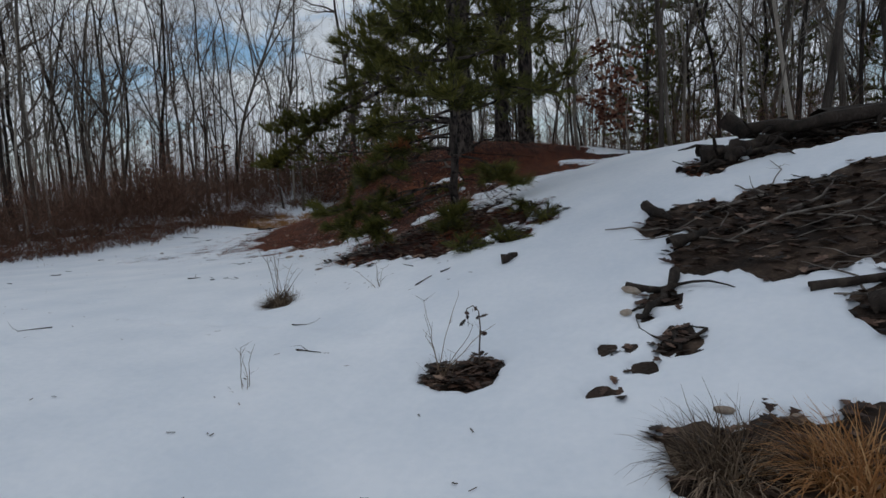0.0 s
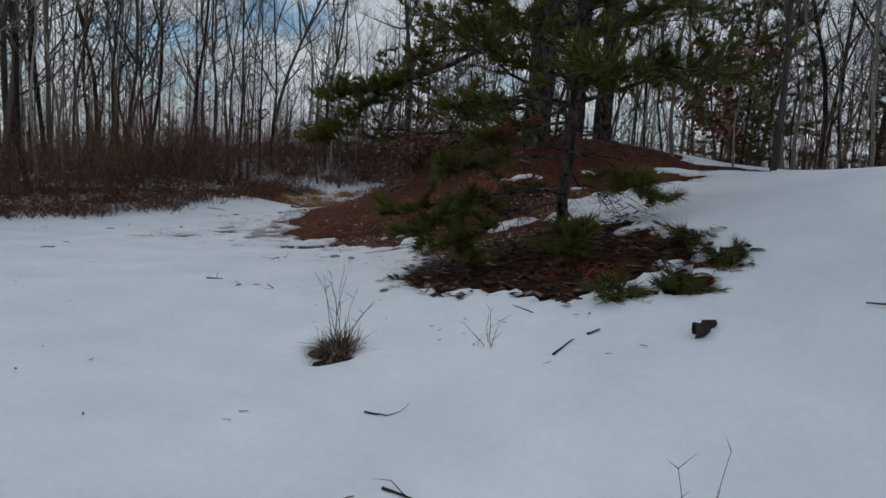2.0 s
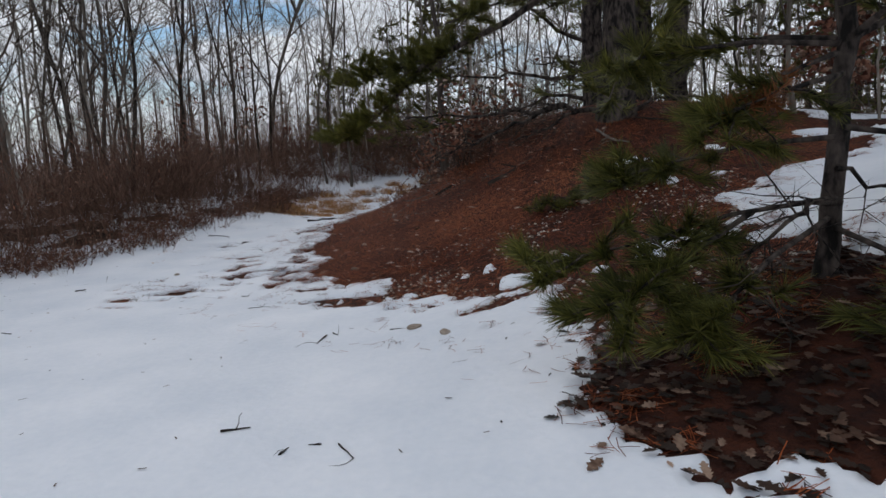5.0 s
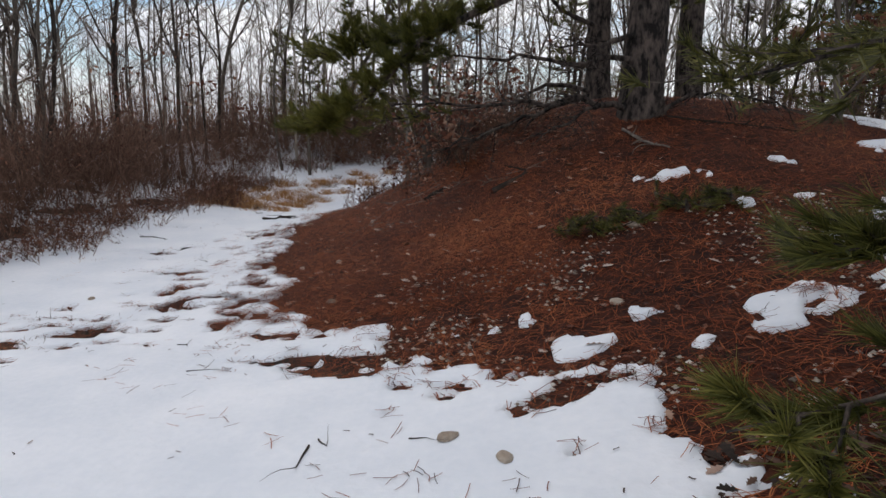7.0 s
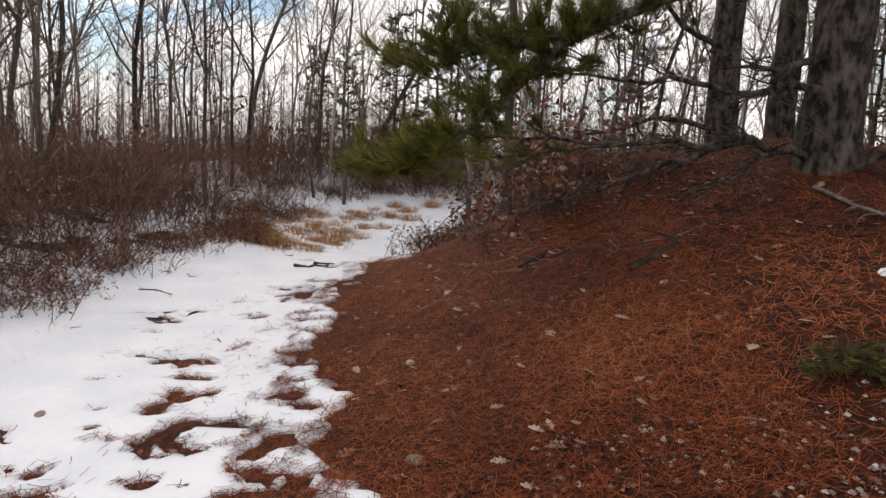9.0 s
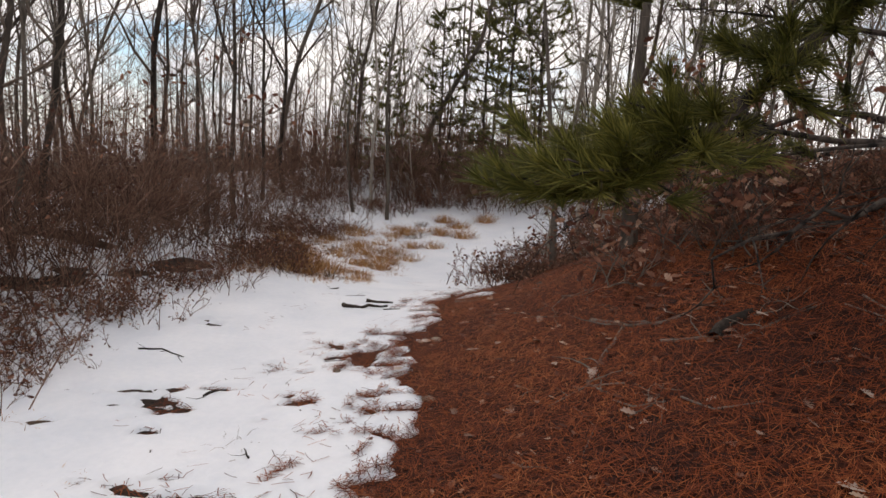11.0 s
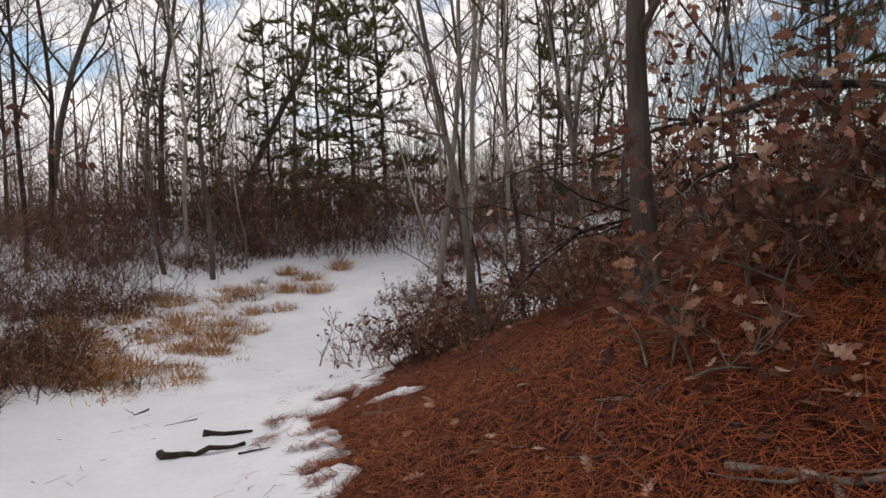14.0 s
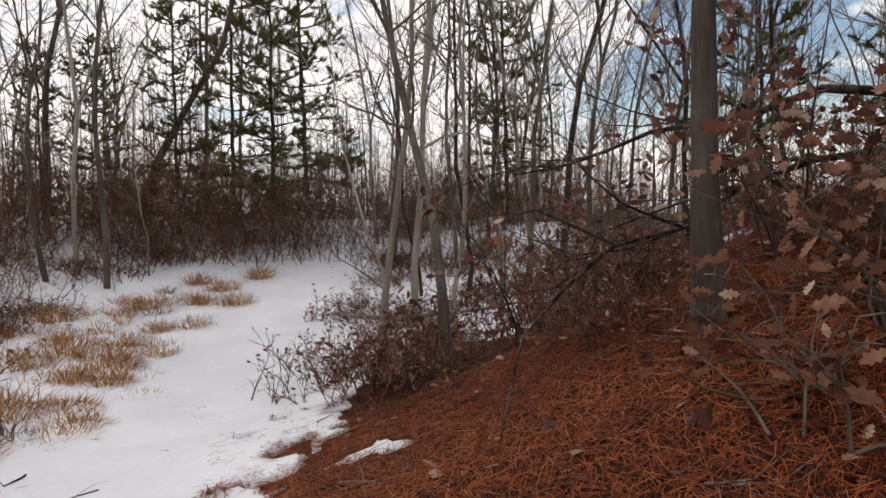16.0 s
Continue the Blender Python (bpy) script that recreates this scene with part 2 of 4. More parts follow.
# bare patches: the mound under its pines, the bank of leaves, tussocks; x, y, radius
NEEDLE_BED = [(-0.02, 7.95, 0.9), (0.55, 7.45, 0.66), (1.1, 7.35, 0.28), (0.3, 8.3, 0.65), (-0.12, 9.15, 0.8), (-0.45, 9.95, 0.55), (-0.05, 10.5, 0.5), (0.55, 11.5, 0.55), (0.95, 11.9, 0.5), (-1.2, 11.0, 1.25), (-2.35, 12.0, 1.2), (-2.9, 13.4, 1.25),
              (-3.1, 15.0, 1.38), (-3.1, 16.5, 1.4), (-2.8, 17.8, 1.3), (-2.6, 18.8, 0.8), (-0.5, 13.0, 2.0), (0.3, 15.2, 2.6), (1.1, 13.2, 1.7), (0.6, 17.4, 2.0), (2.7, 13.9, 0.55), (3.7, 13.9, 0.6)]
LEAF_BED = [(2.95, 5.4, 0.72), (3.65, 5.15, 0.85), (2.4, 6.0, 0.3), (2.3, 5.3, 0.26), (4.6, 5.0, 1.0), (2.95, 4.2, 0.3), (3.5, 4.1, 0.5), (3.0, 7.15, 0.32), (3.6, 7.2, 0.5), (4.6, 7.3, 0.8),
            (1.95, 3.42, 0.32), (2.3, 3.2, 0.4), (1.78, 3.66, 0.12), (1.92, 4.95, 0.16), (1.8, 4.72, 0.1), (1.9, 4.42, 0.1), (1.64, 4.49, 0.06), (1.54, 4.05, 0.04), (1.71, 4.25, 0.04), (0.8, 4.41, 0.125), (-0.82, 6.09, 0.1), (1.1, 6.75, 0.14), (1.36, 7.05, 0.12)]


def inside(x, y, beds):
    return np.max([r - np.hypot(x - a, y - b) for a, b, r in beds], axis=0)


def trail(x, y):
    """Metres from the middle of the open snow: the field and the trail past the mound."""
    mid = np.interp(y, [-20, 4, 9, 13, 18, 22, 26, 32, 60], [-2.5, -2.4, -4.2, -5.4, -5.6, -5.3, -4.4, -1.5, 14])
    half = np.interp(y, [-20, 4, 9, 12, 15, 18, 22, 26, 60], [7, 6.5, 5.0, 3.2, 1.9, 1.3, 1.2, 1.1, 1.0])
    return np.abs(x - mid) - half


def bare(x, y):
    """Over 0 where the ground shows through the snow."""
    ragged = 0.22 * (rough(x + 7, y, 0.1, 2) - 0.5) + 0.26 * (rough(x, y, 0.24, 3) - 0.5) + 0.3 * (rough(x + 40, y, 1.1, 3) - 0.5)
    bed, leaves = inside(x, y, NEEDLE_BED), inside(x, y, LEAF_BED)
    s = np.maximum(bed + ragged, leaves + ragged * 0.8)
    wood = np.minimum(trail(x, y) * 0.45, 0.22) + 1.2 * (rough(x + 90, y, 0.6, 3) - np.where(y > 20, 1.1, np.where(y > 18, 0.84, 0.66)))
    s = np.maximum(s, wood - 2.0 * np.clip(x - 0.4, 0, 1) * np.clip(15.5 + 2.5 * rough(x, y, 2.5, 2) - y, 0, 1))
    # shreds of bare litter in the snow along the foot of the mound, and snow left lying in hollows of it
    near = np.minimum(np.clip(-bed + 0.02, 0, 2) * 0.6, np.clip(-inside(x, y, SHREDS), 0, 2))
    shreds = 0.8 * (rough(x * 0.75, y * 1.3 + 60, 0.17, 4) - 0.585) - 0.5 * near
    s = np.maximum(s, np.where((bed > -2.2) & (y > 8.4), shreds, -1.0))
    left = np.max([r - np.hypot((x - a) * 0.4, y - b) for a, b, r in REMNANTS], axis=0) + 0.5 * (rough(x, y, 0.22, 3) - 0.55)
    return np.where(left > 0, np.minimum(s, -left), s)


# where the snow has worn thin; x, y, radius
SHREDS = [(-1.86, 9.6, 0.14), (-1.5, 9.34, 0.2), (-1.05, 8.76, 0.14), (-2.6, 10.2, 0.22), (-3.13, 10.5, 0.1), (-4.45, 11.9, 0.3), (-3.85, 12.1, 0.3), (-5.15, 12.75, 0.22), (-4.5, 11.05, 0.22), (-5.4, 11.2, 0.25), (-5.05, 10.6, 0.2), (-3.7, 11.3, 0.3), (-3.2, 11.0, 0.25),
          (-5.15, 13.85, 0.08), (-5.08, 15.1, 0.07), (-5.12, 14.75, 0.08), (-5.0, 13.95, 0.08), (-4.6, 14.9, 0.1), (-5.2, 12.9, 0.1), (-4.8, 12.42, 0.08), (-6.7, 15.4, 0.3), (-5.9, 13.7, 0.3), (-6.4, 10.4, 0.12), (-7.0, 9.9, 0.12)]
# snow left on the needles; x, y, half depth
REMNANTS = [(0.0, 12.38, 0.09), (0.94, 12.54, 0.06), (0.56, 11.55, 0.06), (-1.6, 10.45, 0.11), (-1.28, 10.02, 0.08), (-0.34, 9.85, 0.07), (-0.75, 10.26, 0.06), (-0.2, 10.1, 0.06), (-4.09, 16.83, 0.13), (-3.3, 19.0, 0.2), (2.4, 13.2, 0.25), (1.0, 9.5, 0.22), (-3.2, 19.4, 0.25), (-2.3, 18.9, 0.2)]
# prints of a small animal across the snow
PRINTS = [(-1.03, 5.46), (-0.66, 5.4), (-0.19, 5.3), (0.16, 5.24), (0.6, 5.06), (0.93, 4.89), (1.32, 4.73), (2.01, 4.3), (2.31, 4.08), (2.36, 4.0), (0.12, 5.12), (0.97, 4.8), (-1.4, 5.5), (-1.8, 5.62), (-2.6, 6.2), (-3.0, 5.9), (-2.4, 5.4), (-3.4, 6.4)]


def snow_depth(x, y):
    s = bare(x, y)
    d = 0.034 * np.tanh(-s / 0.03) + 0.012 * (rough(x, y, 0.6, 2) - 0.5)
    for a, b in PRINTS:
        d = d - 0.02 * np.exp(-((((x - a) / 0.085) ** 2 + ((y - b) / 0.06) ** 2) ** 1.6))
    return d


def top_z(x, y):
    """Height of what one would step on."""
    return float(lie(x, y) + np.maximum(0, snow_depth(np.float64(x), np.float64(y))))


# ---- mesh helpers ----
def mesh(name, verts, faces, mat, smooth=True):
    me = bpy.data.meshes.new(name)
    me.from_pydata(verts, [], faces)
    me.materials.append(mat)
    if smooth:
        me.polygons.foreach_set("use_smooth", [True] * len(me.polygons))
    me.update()
    return me


def tube(verts, faces, pts, radii, sides=6, closed=True):
    """A tapered limb along pts."""
    pts = [Vector(p) for p in pts]
    start = len(verts)
    side = None
    for i, p in enumerate(pts):
        way = (pts[min(i + 1, len(pts) - 1)] - pts[max(i - 1, 0)]).normalized()
        side = way.orthogonal().normalized() if side is None else (side - way * side.dot(way)).normalized()
        other = way.cross(side)
        for k in range(sides):
            a = 2 * math.pi * k / sides
            verts.append(p + (side * math.cos(a) + other * math.sin(a)) * radii[i])
    for i in range(len(pts) - 1):
        for k in range(sides):
            a, b = start + i * sides + k, start + i * sides + (k + 1) % sides
            faces.append((a, b, b + sides, a + sides))
    if closed:
        faces.append(tuple(start + (len(pts) - 1) * sides + k for k in range(sides)))


def spike(verts, faces, p, q, r):
    """A twig that runs out to a point."""
    way = (q - p).normalized()
    side = way.orthogonal().normalized()
    other = way.cross(side)
    n = len(verts)
    verts.extend([p + side * r, p - side * r * 0.5 + other * r * 0.87, p - side * r * 0.5 - other * r * 0.87, q])
    faces.extend([(n, n + 1, n + 3), (n + 1, n + 2, n + 3), (n + 2, n, n + 3)])


def limb_path(r, start, way, length, steps, bend=0.12, rise=0.0):
    pts, p, w = [Vector(start)], Vector(start), Vector(way).normalized()
    for _ in range(steps):
        w = (w + Vector((r.gauss(0, bend), r.gauss(0, bend), r.gauss(0, bend) + rise))).normalized()
        p = p + w * length / steps
        pts.append(p.copy())
    return pts


def part(name, me, parent, label=""):
    ob = new(name, me)
    ob.parent = parent
    return tagged(ob, label)


def rr(r, a, b):
    return r.uniform(a, b)


def around(r, up):
    a = rr(r, 0, 2 * math.pi)
    return Vector((math.cos(a) * math.cos(up), math.sin(a) * math.cos(up), math.sin(up)))


# ---- ground and snow ----
def spread(lo, hi, step, out):
    mid = np.arange(lo, hi + step / 2, step)
    grow = step * np.cumsum(1.12 ** np.arange(1, 90))
    grow = grow[grow < out]
    return np.concatenate([lo - grow[::-1], mid, hi + grow])


XS, YS = spread(-7.4, 3.6, 0.041, 900), spread(2.6, 18.6, 0.041, 900)
GX, GY = np.meshgrid(XS, YS, indexing="ij")
GZ = lie(GX, GY)
DEPTH = snow_depth(GX, GY)
index = np.arange(GX.size).reshape(GX.shape)
quads = np.stack([index[:-1, :-1], index[1:, :-1], index[1:, 1:], index[:-1, 1:]], -1).reshape(-1, 4)


def sheet(name, z, faces, mat):
    used = np.unique(faces)
    remap = np.full(GX.size, -1)
    remap[used] = np.arange(len(used))
    v = np.stack([GX.ravel(), GY.ravel(), z.ravel()], -1)[used]
    me = bpy.data.meshes.new(name)
    f = remap[faces]
    me.vertices.add(len(v))
    me.vertices.foreach_set("co", v.ravel())
    me.loops.add(f.size)
    me.loops.foreach_set("vertex_index", f.ravel())
    me.polygons.add(len(f))
    me.polygons.foreach_set("loop_start", np.arange(0, f.size, 4))
    me.polygons.foreach_set("use_smooth", np.ones(len(f), bool))
    me.materials.append(mat)
    me.update(calc_edges=True)
    me.validate()
    return me, used


ground_mesh, used = sheet("ground", GZ, quads, GROUND)
needle = ground_mesh.attributes.new("needle", "FLOAT", "POINT")
needle.data.foreach_set("value", np.clip(inside(GX, GY, NEEDLE_BED).ravel() * 2.0 + 1.3 + 0.6 * (rough(GX, GY, 1.0, 3).ravel() - 0.5), 0, 1)[used])
ground = tagged(new("ground", ground_mesh), "forest floor of rust pine needles and leaf mould", "ground", kind="structure")

lying = (DEPTH.ravel()[quads] > -0.012).any(axis=1)
snow_mesh, _ = sheet("snow", GZ + DEPTH, quads[lying], SNOW)
snow = tagged(new("snow", snow_mesh), "thin old snow with ragged melting edges", "snow", kind="structure")


# ---- bare trees ----
def bare_tree(name, seed, height, r0, bark, lean=(0, 0), first=0.3, limbs=13, twigs=6, bend=0.05, fine=3, forks=1):
    """A leafless tree: a trunk with its forks, and its boughs and twigs as one crown."""
    r = random.Random(seed)
    tv, tf, bv, bf = [], [], [], []
    trunk = limb_path(r, (0, 0, -0.15), (lean[0], lean[1], 1), height, 10, bend, 0.03)
    rad = [r0 * (1.25 if i == 0 else 1) * (1 - 0.92 * i / 10) ** 0.8 for i in range(11)]
    tube(tv, tf, trunk, rad, 7)
    stems = [(trunk, rad)]
    for _ in range(forks):
        i = r.randint(3, 5)
        w = (trunk[i + 1] - trunk[i]).normalized() + around(r, 0.1) * 0.45
        p = limb_path(r, trunk[i], w, height * (1 - i / 10) * rr(r, 0.75, 0.95), 7, 0.09, 0.1)
        q = [rad[i] * 0.75 * (1 - 0.92 * k / 7) for k in range(8)]
        tube(tv, tf, p, q, 6)
        stems.append((p, q))
    for pts, rads in stems:
        n = len(pts) - 1
        for k in range(limbs):
            u = n * (first + (0.97 - first) * (k + rr(r, 0, 0.9)) / limbs)
            i = min(int(u), n - 1)
            base = pts[i].lerp(pts[i + 1], u - i)
            size = rads[i]
            length = height * rr(r, 0.12, 0.3) * (1.15 - u / n)
            p = limb_path(r, base, around(r, rr(r, 0.3, 1.0)), length, 4, 0.24, 0.08)
            w = min(size * 0.5, 0.012 + length * 0.012)
            tube(bv, bf, p, [w * (1 - 0.8 * j / 4) for j in range(5)], 4)
            for _ in range(twigs):
                j = r.randint(1, 4)
                along = (p[j] - p[j - 1]).normalized() + around(r, rr(r, -0.2, 0.8)) * 0.8
                tl = length * rr(r, 0.25, 0.6)
                mid = p[j] + along.normalized() * tl * 0.5
                tip = mid + (along.normalized() + around(r, 0.5) * 0.5).normalized() * tl * 0.5
                tube(bv, bf, [p[j], mid, tip], [w * 0.5, w * 0.4, w * 0.14], 3)
                for _ in range(fine):
                    s = p[j].lerp(mid, rr(r, 0.3, 1)) if r.random() < 0.5 else mid.lerp(tip, r.random())
                    spike(bv, bf, s, s + (along.normalized() + around(r, rr(r, -0.3, 0.9)) * 0.9).normalized() * tl * rr(r, 0.35, 0.75), w * 0.34)
    thing = new(name, mesh(name + "_trunk", tv, tf, bark))
    part("crown", mesh(name + "_crown", bv, bf, TWIG if bark is not BARK_GREY else bark), thing)
    return tagged(thing, "slender leafless tree with upswept twigs in thin snow", "tree", "bare trees of the wood")


KINDS = [bare_tree("bare_tree", 100 + k, h, r0, bark, (0, 0), first, limbs - 2, 5, bend, 3, forks) for k, (h, r0, bark, first, limbs, bend, forks) in enumerate([
    (9.0, 0.042, BARK_GREY, 0.22, 15, 0.08, 1), (11.0, 0.055, BARK_DARK, 0.2, 16, 0.08, 1), (7.5, 0.035, BARK_GREY, 0.16, 14, 0.1, 1),
    (10.0, 0.05, BARK_DARK, 0.16, 15, 0.1, 2), (8.0, 0.04, BARK_GREY, 0.25, 13, 0.07, 0), (6.0, 0.03, BARK_DARK, 0.12, 13, 0.12, 1),
    (12.0, 0.07, BARK_DARK, 0.22, 16, 0.07, 2), (4.5, 0.018, BARK_GREY, 0.15, 10, 0.08, 1)])]


def open_ground(x, y):
    return trail(x, y) < 0.5 or inside(x, y, NEEDLE_BED) > -0.4 or inside(x, y, LEAF_BED) > -0.6 or (0.3 < x < 5.5 and y < 13.0) or math.hypot(x, y) < 6


def plant(thing, x, y, s, r, tilt=4, first=False):
    m = pose(x, y, ground_z(x, y), rr(r, -tilt, tilt), rr(r, -tilt, tilt), rr(r, 0, 360))
    if first:
        thing.matrix_basis = m
        ob = thing
    else:
        ob = copy_thing(thing, m)
    ob.scale = (s, s, s)
    return ob


place = random.Random(21)
# trees picked out at the edge of the wood, then the rest
spots = [(-10.4, 13.8), (-10.1, 14.1), (-10.7, 14.3), (-8.6, 15.0), (-8.4, 15.3), (-9.6, 16.7), (-9.85, 16.9), (-9.5, 17.1), (-9.8, 22.6), (-9.4, 22.4), (-7.8, 24.7), (-7.5, 25.2), (-6.9, 24.4), (-6.4, 25.1), (-8.9, 16.0), (-8.3, 18.2),
         (-2.7, 21.3), (-3.3, 20.6), (-3.1, 20.8), (-2.5, 20.5), (-2.0, 20.0), (-1.4, 20.8), (-1.9, 21.6), (-0.9, 19.9), (-0.4, 21.0), (0.3, 20.4), (-2.3, 22.5), (2.6, 14.6), (3.6, 14.4), (4.6, 14.9)] + [(4.2 + (k * 0.73) % 7.5 + 0.1 * k, 14.2 + (k * 1.37) % 9) for k in range(34)]
edge = random.Random(77)
spots += [(rr(edge, -15, -8.6), rr(edge, 12.5, 22)) for _ in range(24)] + [(rr(edge, 5.5, 13), rr(edge, 11.5, 19)) for _ in range(34)]
tries = 0
while len(spots) < 330 and tries < 60000:
    tries += 1
    a, d = rr(place, -1.25, 1.25), 9 + 21 * place.random() ** 0.75
    x, y = -2 + math.sin(a) * d, 5 + math.cos(a) * d
    if open_ground(x, y) or any((x - u) ** 2 + (y - v) ** 2 < 0.35 for u, v in spots):
        continue
    spots.append((x, y))
spots = [(x, y) for x, y in spots if not (-8.7 < x < -3.8 and 12.5 < y < 24.3)]
for k, (x, y) in enumerate(spots):
    kind = (1, 3, 6, 5, 3, 1, 3, 5)[k] if k < 8 else (2, 0, 4, 7)[k % 4] if k < 16 else ((2, 7, 4, 5)[k % 4] if k < 27 else k % 8)
    plant(KINDS[kind], x, y, rr(place, 0.8, 1.15), place)
for k, kind in enumerate(KINDS):
    plant(kind, -14 - 1.3 * k, 6 + 2.0 * k, 1.0, place, first=True)


# ---- far woods and undergrowth at the back ----
FAR_TWIG = material("far_twigs", [(0.15, (0.04, 0.027, 0.022)), (0.5, (0.11, 0.078, 0.064)), (0.9, (0.24, 0.19, 0.155))], 0.3, 0.9, 0.0, 20.0, (1, 1, 1), "island", 0.35)


def far_wood():
    r = random.Random(5)
    v, f = [], []
    for k in range(1500):
        a, d = rr(r, -1.3, 1.3) if k % 5 else rr(r, 0, 6.3), 29 + 60 * r.random() ** 1.4
        x, y = -2 + math.sin(a) * d, 8 + math.cos(a) * d
        if trail(x, y) < 0.5:
            continue
        z, h, w = ground_z(x, y), rr(r, 5.5, 10.5), rr(r, 0.025, 0.075)
        base = Vector((x, y, z - 0.2))
        top = base + Vector((rr(r, -0.5, 0.5), rr(r, -0.5, 0.5), h))
        spike(v, f, base, top, w)
        for _ in range(16):
            p = base.lerp(top, rr(r, 0.2, 0.95))
            q = p + around(r, rr(r, 0.4, 1.1)) * h * rr(r, 0.08, 0.2)
            spike(v, f, p, q, w * 0.3)
            for _ in range(3):
                u = p.lerp(q, rr(r, 0.3, 0.9))
                spike(v, f, u, u + around(r, rr(r, 0.2, 1.2)) * h * 0.07, w * 0.16)
    for k in range(2400):
        a, d = rr(r, -1.2, 1.2) if k % 4 else rr(r, 0, 6.3), rr(r, 24, 75)
        x, y = -2 + math.sin(a) * d, 8 + math.cos(a) * d
        if trail(x, y) < 0.8:
            continue
        base = Vector((x, y, ground_z(x, y)))
        tall = rr(r, 0.8, 3.0)
        for _ in range(22):
            p = base + Vector((rr(r, -1.4, 1.4), rr(r, -1.4, 1.4), -0.1))
            spike(v, f, p, p + around(r, rr(r, 0.5, 1.5)) * rr(r, 0.5, 1.3) * tall, 0.018)
    tagged(new("far_wood", mesh("far_wood", v, f, FAR_TWIG)), "grey-brown leafless woods and brush in the distance", "woods", kind="stuff")


far_wood()


def thicket(name, seed, wide, high, stems, mat, label, leaves=0):
    """A tangle of arching stems; the dry leaves that hang in it are its second part."""
    r = random.Random(seed)
    v, f, lv, lf, sv, sf = [], [], [], [], [], []
    for _ in range(stems):
        base = Vector((r.gauss(0, wide * 0.5), r.gauss(0, wide * 0.5), -0.05))
        h = high * rr(r, 0.45, 1.1)
        p = limb_path(r, base, around(r, rr(r, 0.9, 1.5)), h, 5, 0.2, -0.06)
        w = rr(r, 0.003, 0.007)
        tube(v, f, p, [w * (1 - 0.15 * k) for k in range(6)], 3)
        for _ in range(9):
            j = r.randint(1, 5)
            d = ((p[j] - p[j - 1]).normalized() + around(r, rr(r, -0.4, 0.9))).normalized()
            e = p[j] + d * h * rr(r, 0.15, 0.4)
            spike(sv, sf, p[j], e, w * 0.6)
            for _ in range(2):
                s = p[j].lerp(e, rr(r, 0.3, 0.9))
                spike(sv, sf, s, s + (d + around(r, rr(r, -0.5, 0.9))).normalized() * h * 0.12, w * 0.4)
            if r.random() < leaves:
                leaf_into(lv, lf, r, e, rr(r, 0.025, 0.05))
    thing = new(name)
    tagged(part("stem_tangle", mesh(name + "_stems", v, f, mat), thing), kind="stuff")
    tagged(part("twig_tangle", mesh(name + "_twigs", sv, sf, mat), thing), kind="stuff")
    if lf:
        tagged(part("dry_foliage", mesh(name + "_leaves", lv, lf, OAK_LEAF), thing), kind="stuff")
    return tagged(thing, label, "thicket", "brush along the trail")


LOBES = [(0, 0.0), (0.05, 0.12), (0.17, 0.22), (0.11, 0.33), (0.27, 0.46), (0.15, 0.56), (0.25, 0.72), (0.11, 0.8), (0.09, 0.92), (0.0, 1.0)]


def leaf_into(v, f, r, at, size, flat=False):
    """One lobed oak leaf, curled along its rib."""
    turn = Euler((rr(r, -0.25, 0.25) if flat else rr(r, 0, 6.3), rr(r, -0.3, 0.3) if flat else rr(r, 0, 6.3), rr(r, 0, 6.3))).to_matrix()
    curl, n = rr(r, 0.1, 0.55), len(v)
    for x, y in LOBES:
        v.append(at + turn @ Vector((x * 1.05, y, abs(x) * curl + 0.25 * curl * y * y)) * size)
    for x, y in LOBES[1:-1]:
        v.append(at + turn @ Vector((-x * 1.05, y, abs(x) * curl * 0.8 + 0.25 * curl * y * y)) * size)
    m = len(LOBES) - 2
    for k in range(len(LOBES) - 1):
        a, b = n + k, n + k + 1
        c = n + len(LOBES) + k - 1 if k > 0 else n
        d = n + len(LOBES) + k if k < m else n + len(LOBES) - 1
        f.append(tuple(dict.fromkeys((a, b, d, c))))


bushes = [thicket("bramble_thicket", 40 + k, w, h, n, BRAMBLE, "red-brown leafless bramble tangle on the snowy bank", lv) for k, (w, h, n, lv) in enumerate([(1.0, 1.6, 80, 0.18), (1.2, 1.1, 85, 0.25), (0.8, 2.0, 60, 0.12)])]
low = thicket("low_brush", 50, 0.55, 0.4, 90, BRAMBLE, "low dark brush with shrivelled leaves in snow", 0.5)
place = random.Random(33)
BRUSH = [(-8.2, 12.9), (-8.9, 12.2), (-9.6, 11.6), (-8.2, 14.2), (-8.8, 13.9), (-9.8, 13.0), (-8.2, 15.4), (-8.8, 15.4), (-8.1, 16.3), (-8.6, 16.7), (-9.5, 16.0), (-8.1, 17.5), (-8.7, 18.0), (-9.6, 17.5),
         (-8.2, 19.2), (-9.2, 19.6), (-10.5, 14.5), (-10.5, 18.5), (-9.9, 20.8), (-8.9, 21.4), (-10.8, 22.2), (-8.2, 23.2), (-9.2, 24.5), (-7.0, 26.2), (-5.6, 27.4), (-4.2, 28.2), (-8.4, 27.0), (-6.4, 28.8),
         (-9.2, 14.8), (-9.6, 18.6), (-10.4, 16.6), (-10.2, 20.0), (-11.2, 21.0), (-11.0, 17.6), (-10.0, 25.6), (-11.6, 24.0), (-10.6, 12.2), (-11.4, 11.0), (-12.2, 13.0), (-11.6, 16.2), (-12.4, 19.0), (-3.0, 26.0), (-1.8, 24.6), (-0.5, 23.4), (0.9, 22.2), (2.4, 21.4), (-1.0, 27.0), (1.8, 25.2), (3.6, 19.4), (4.4, 17.4), (5.6, 16.0), (7.2, 15.2), (9.0, 14.6)]
wild = random.Random(90)
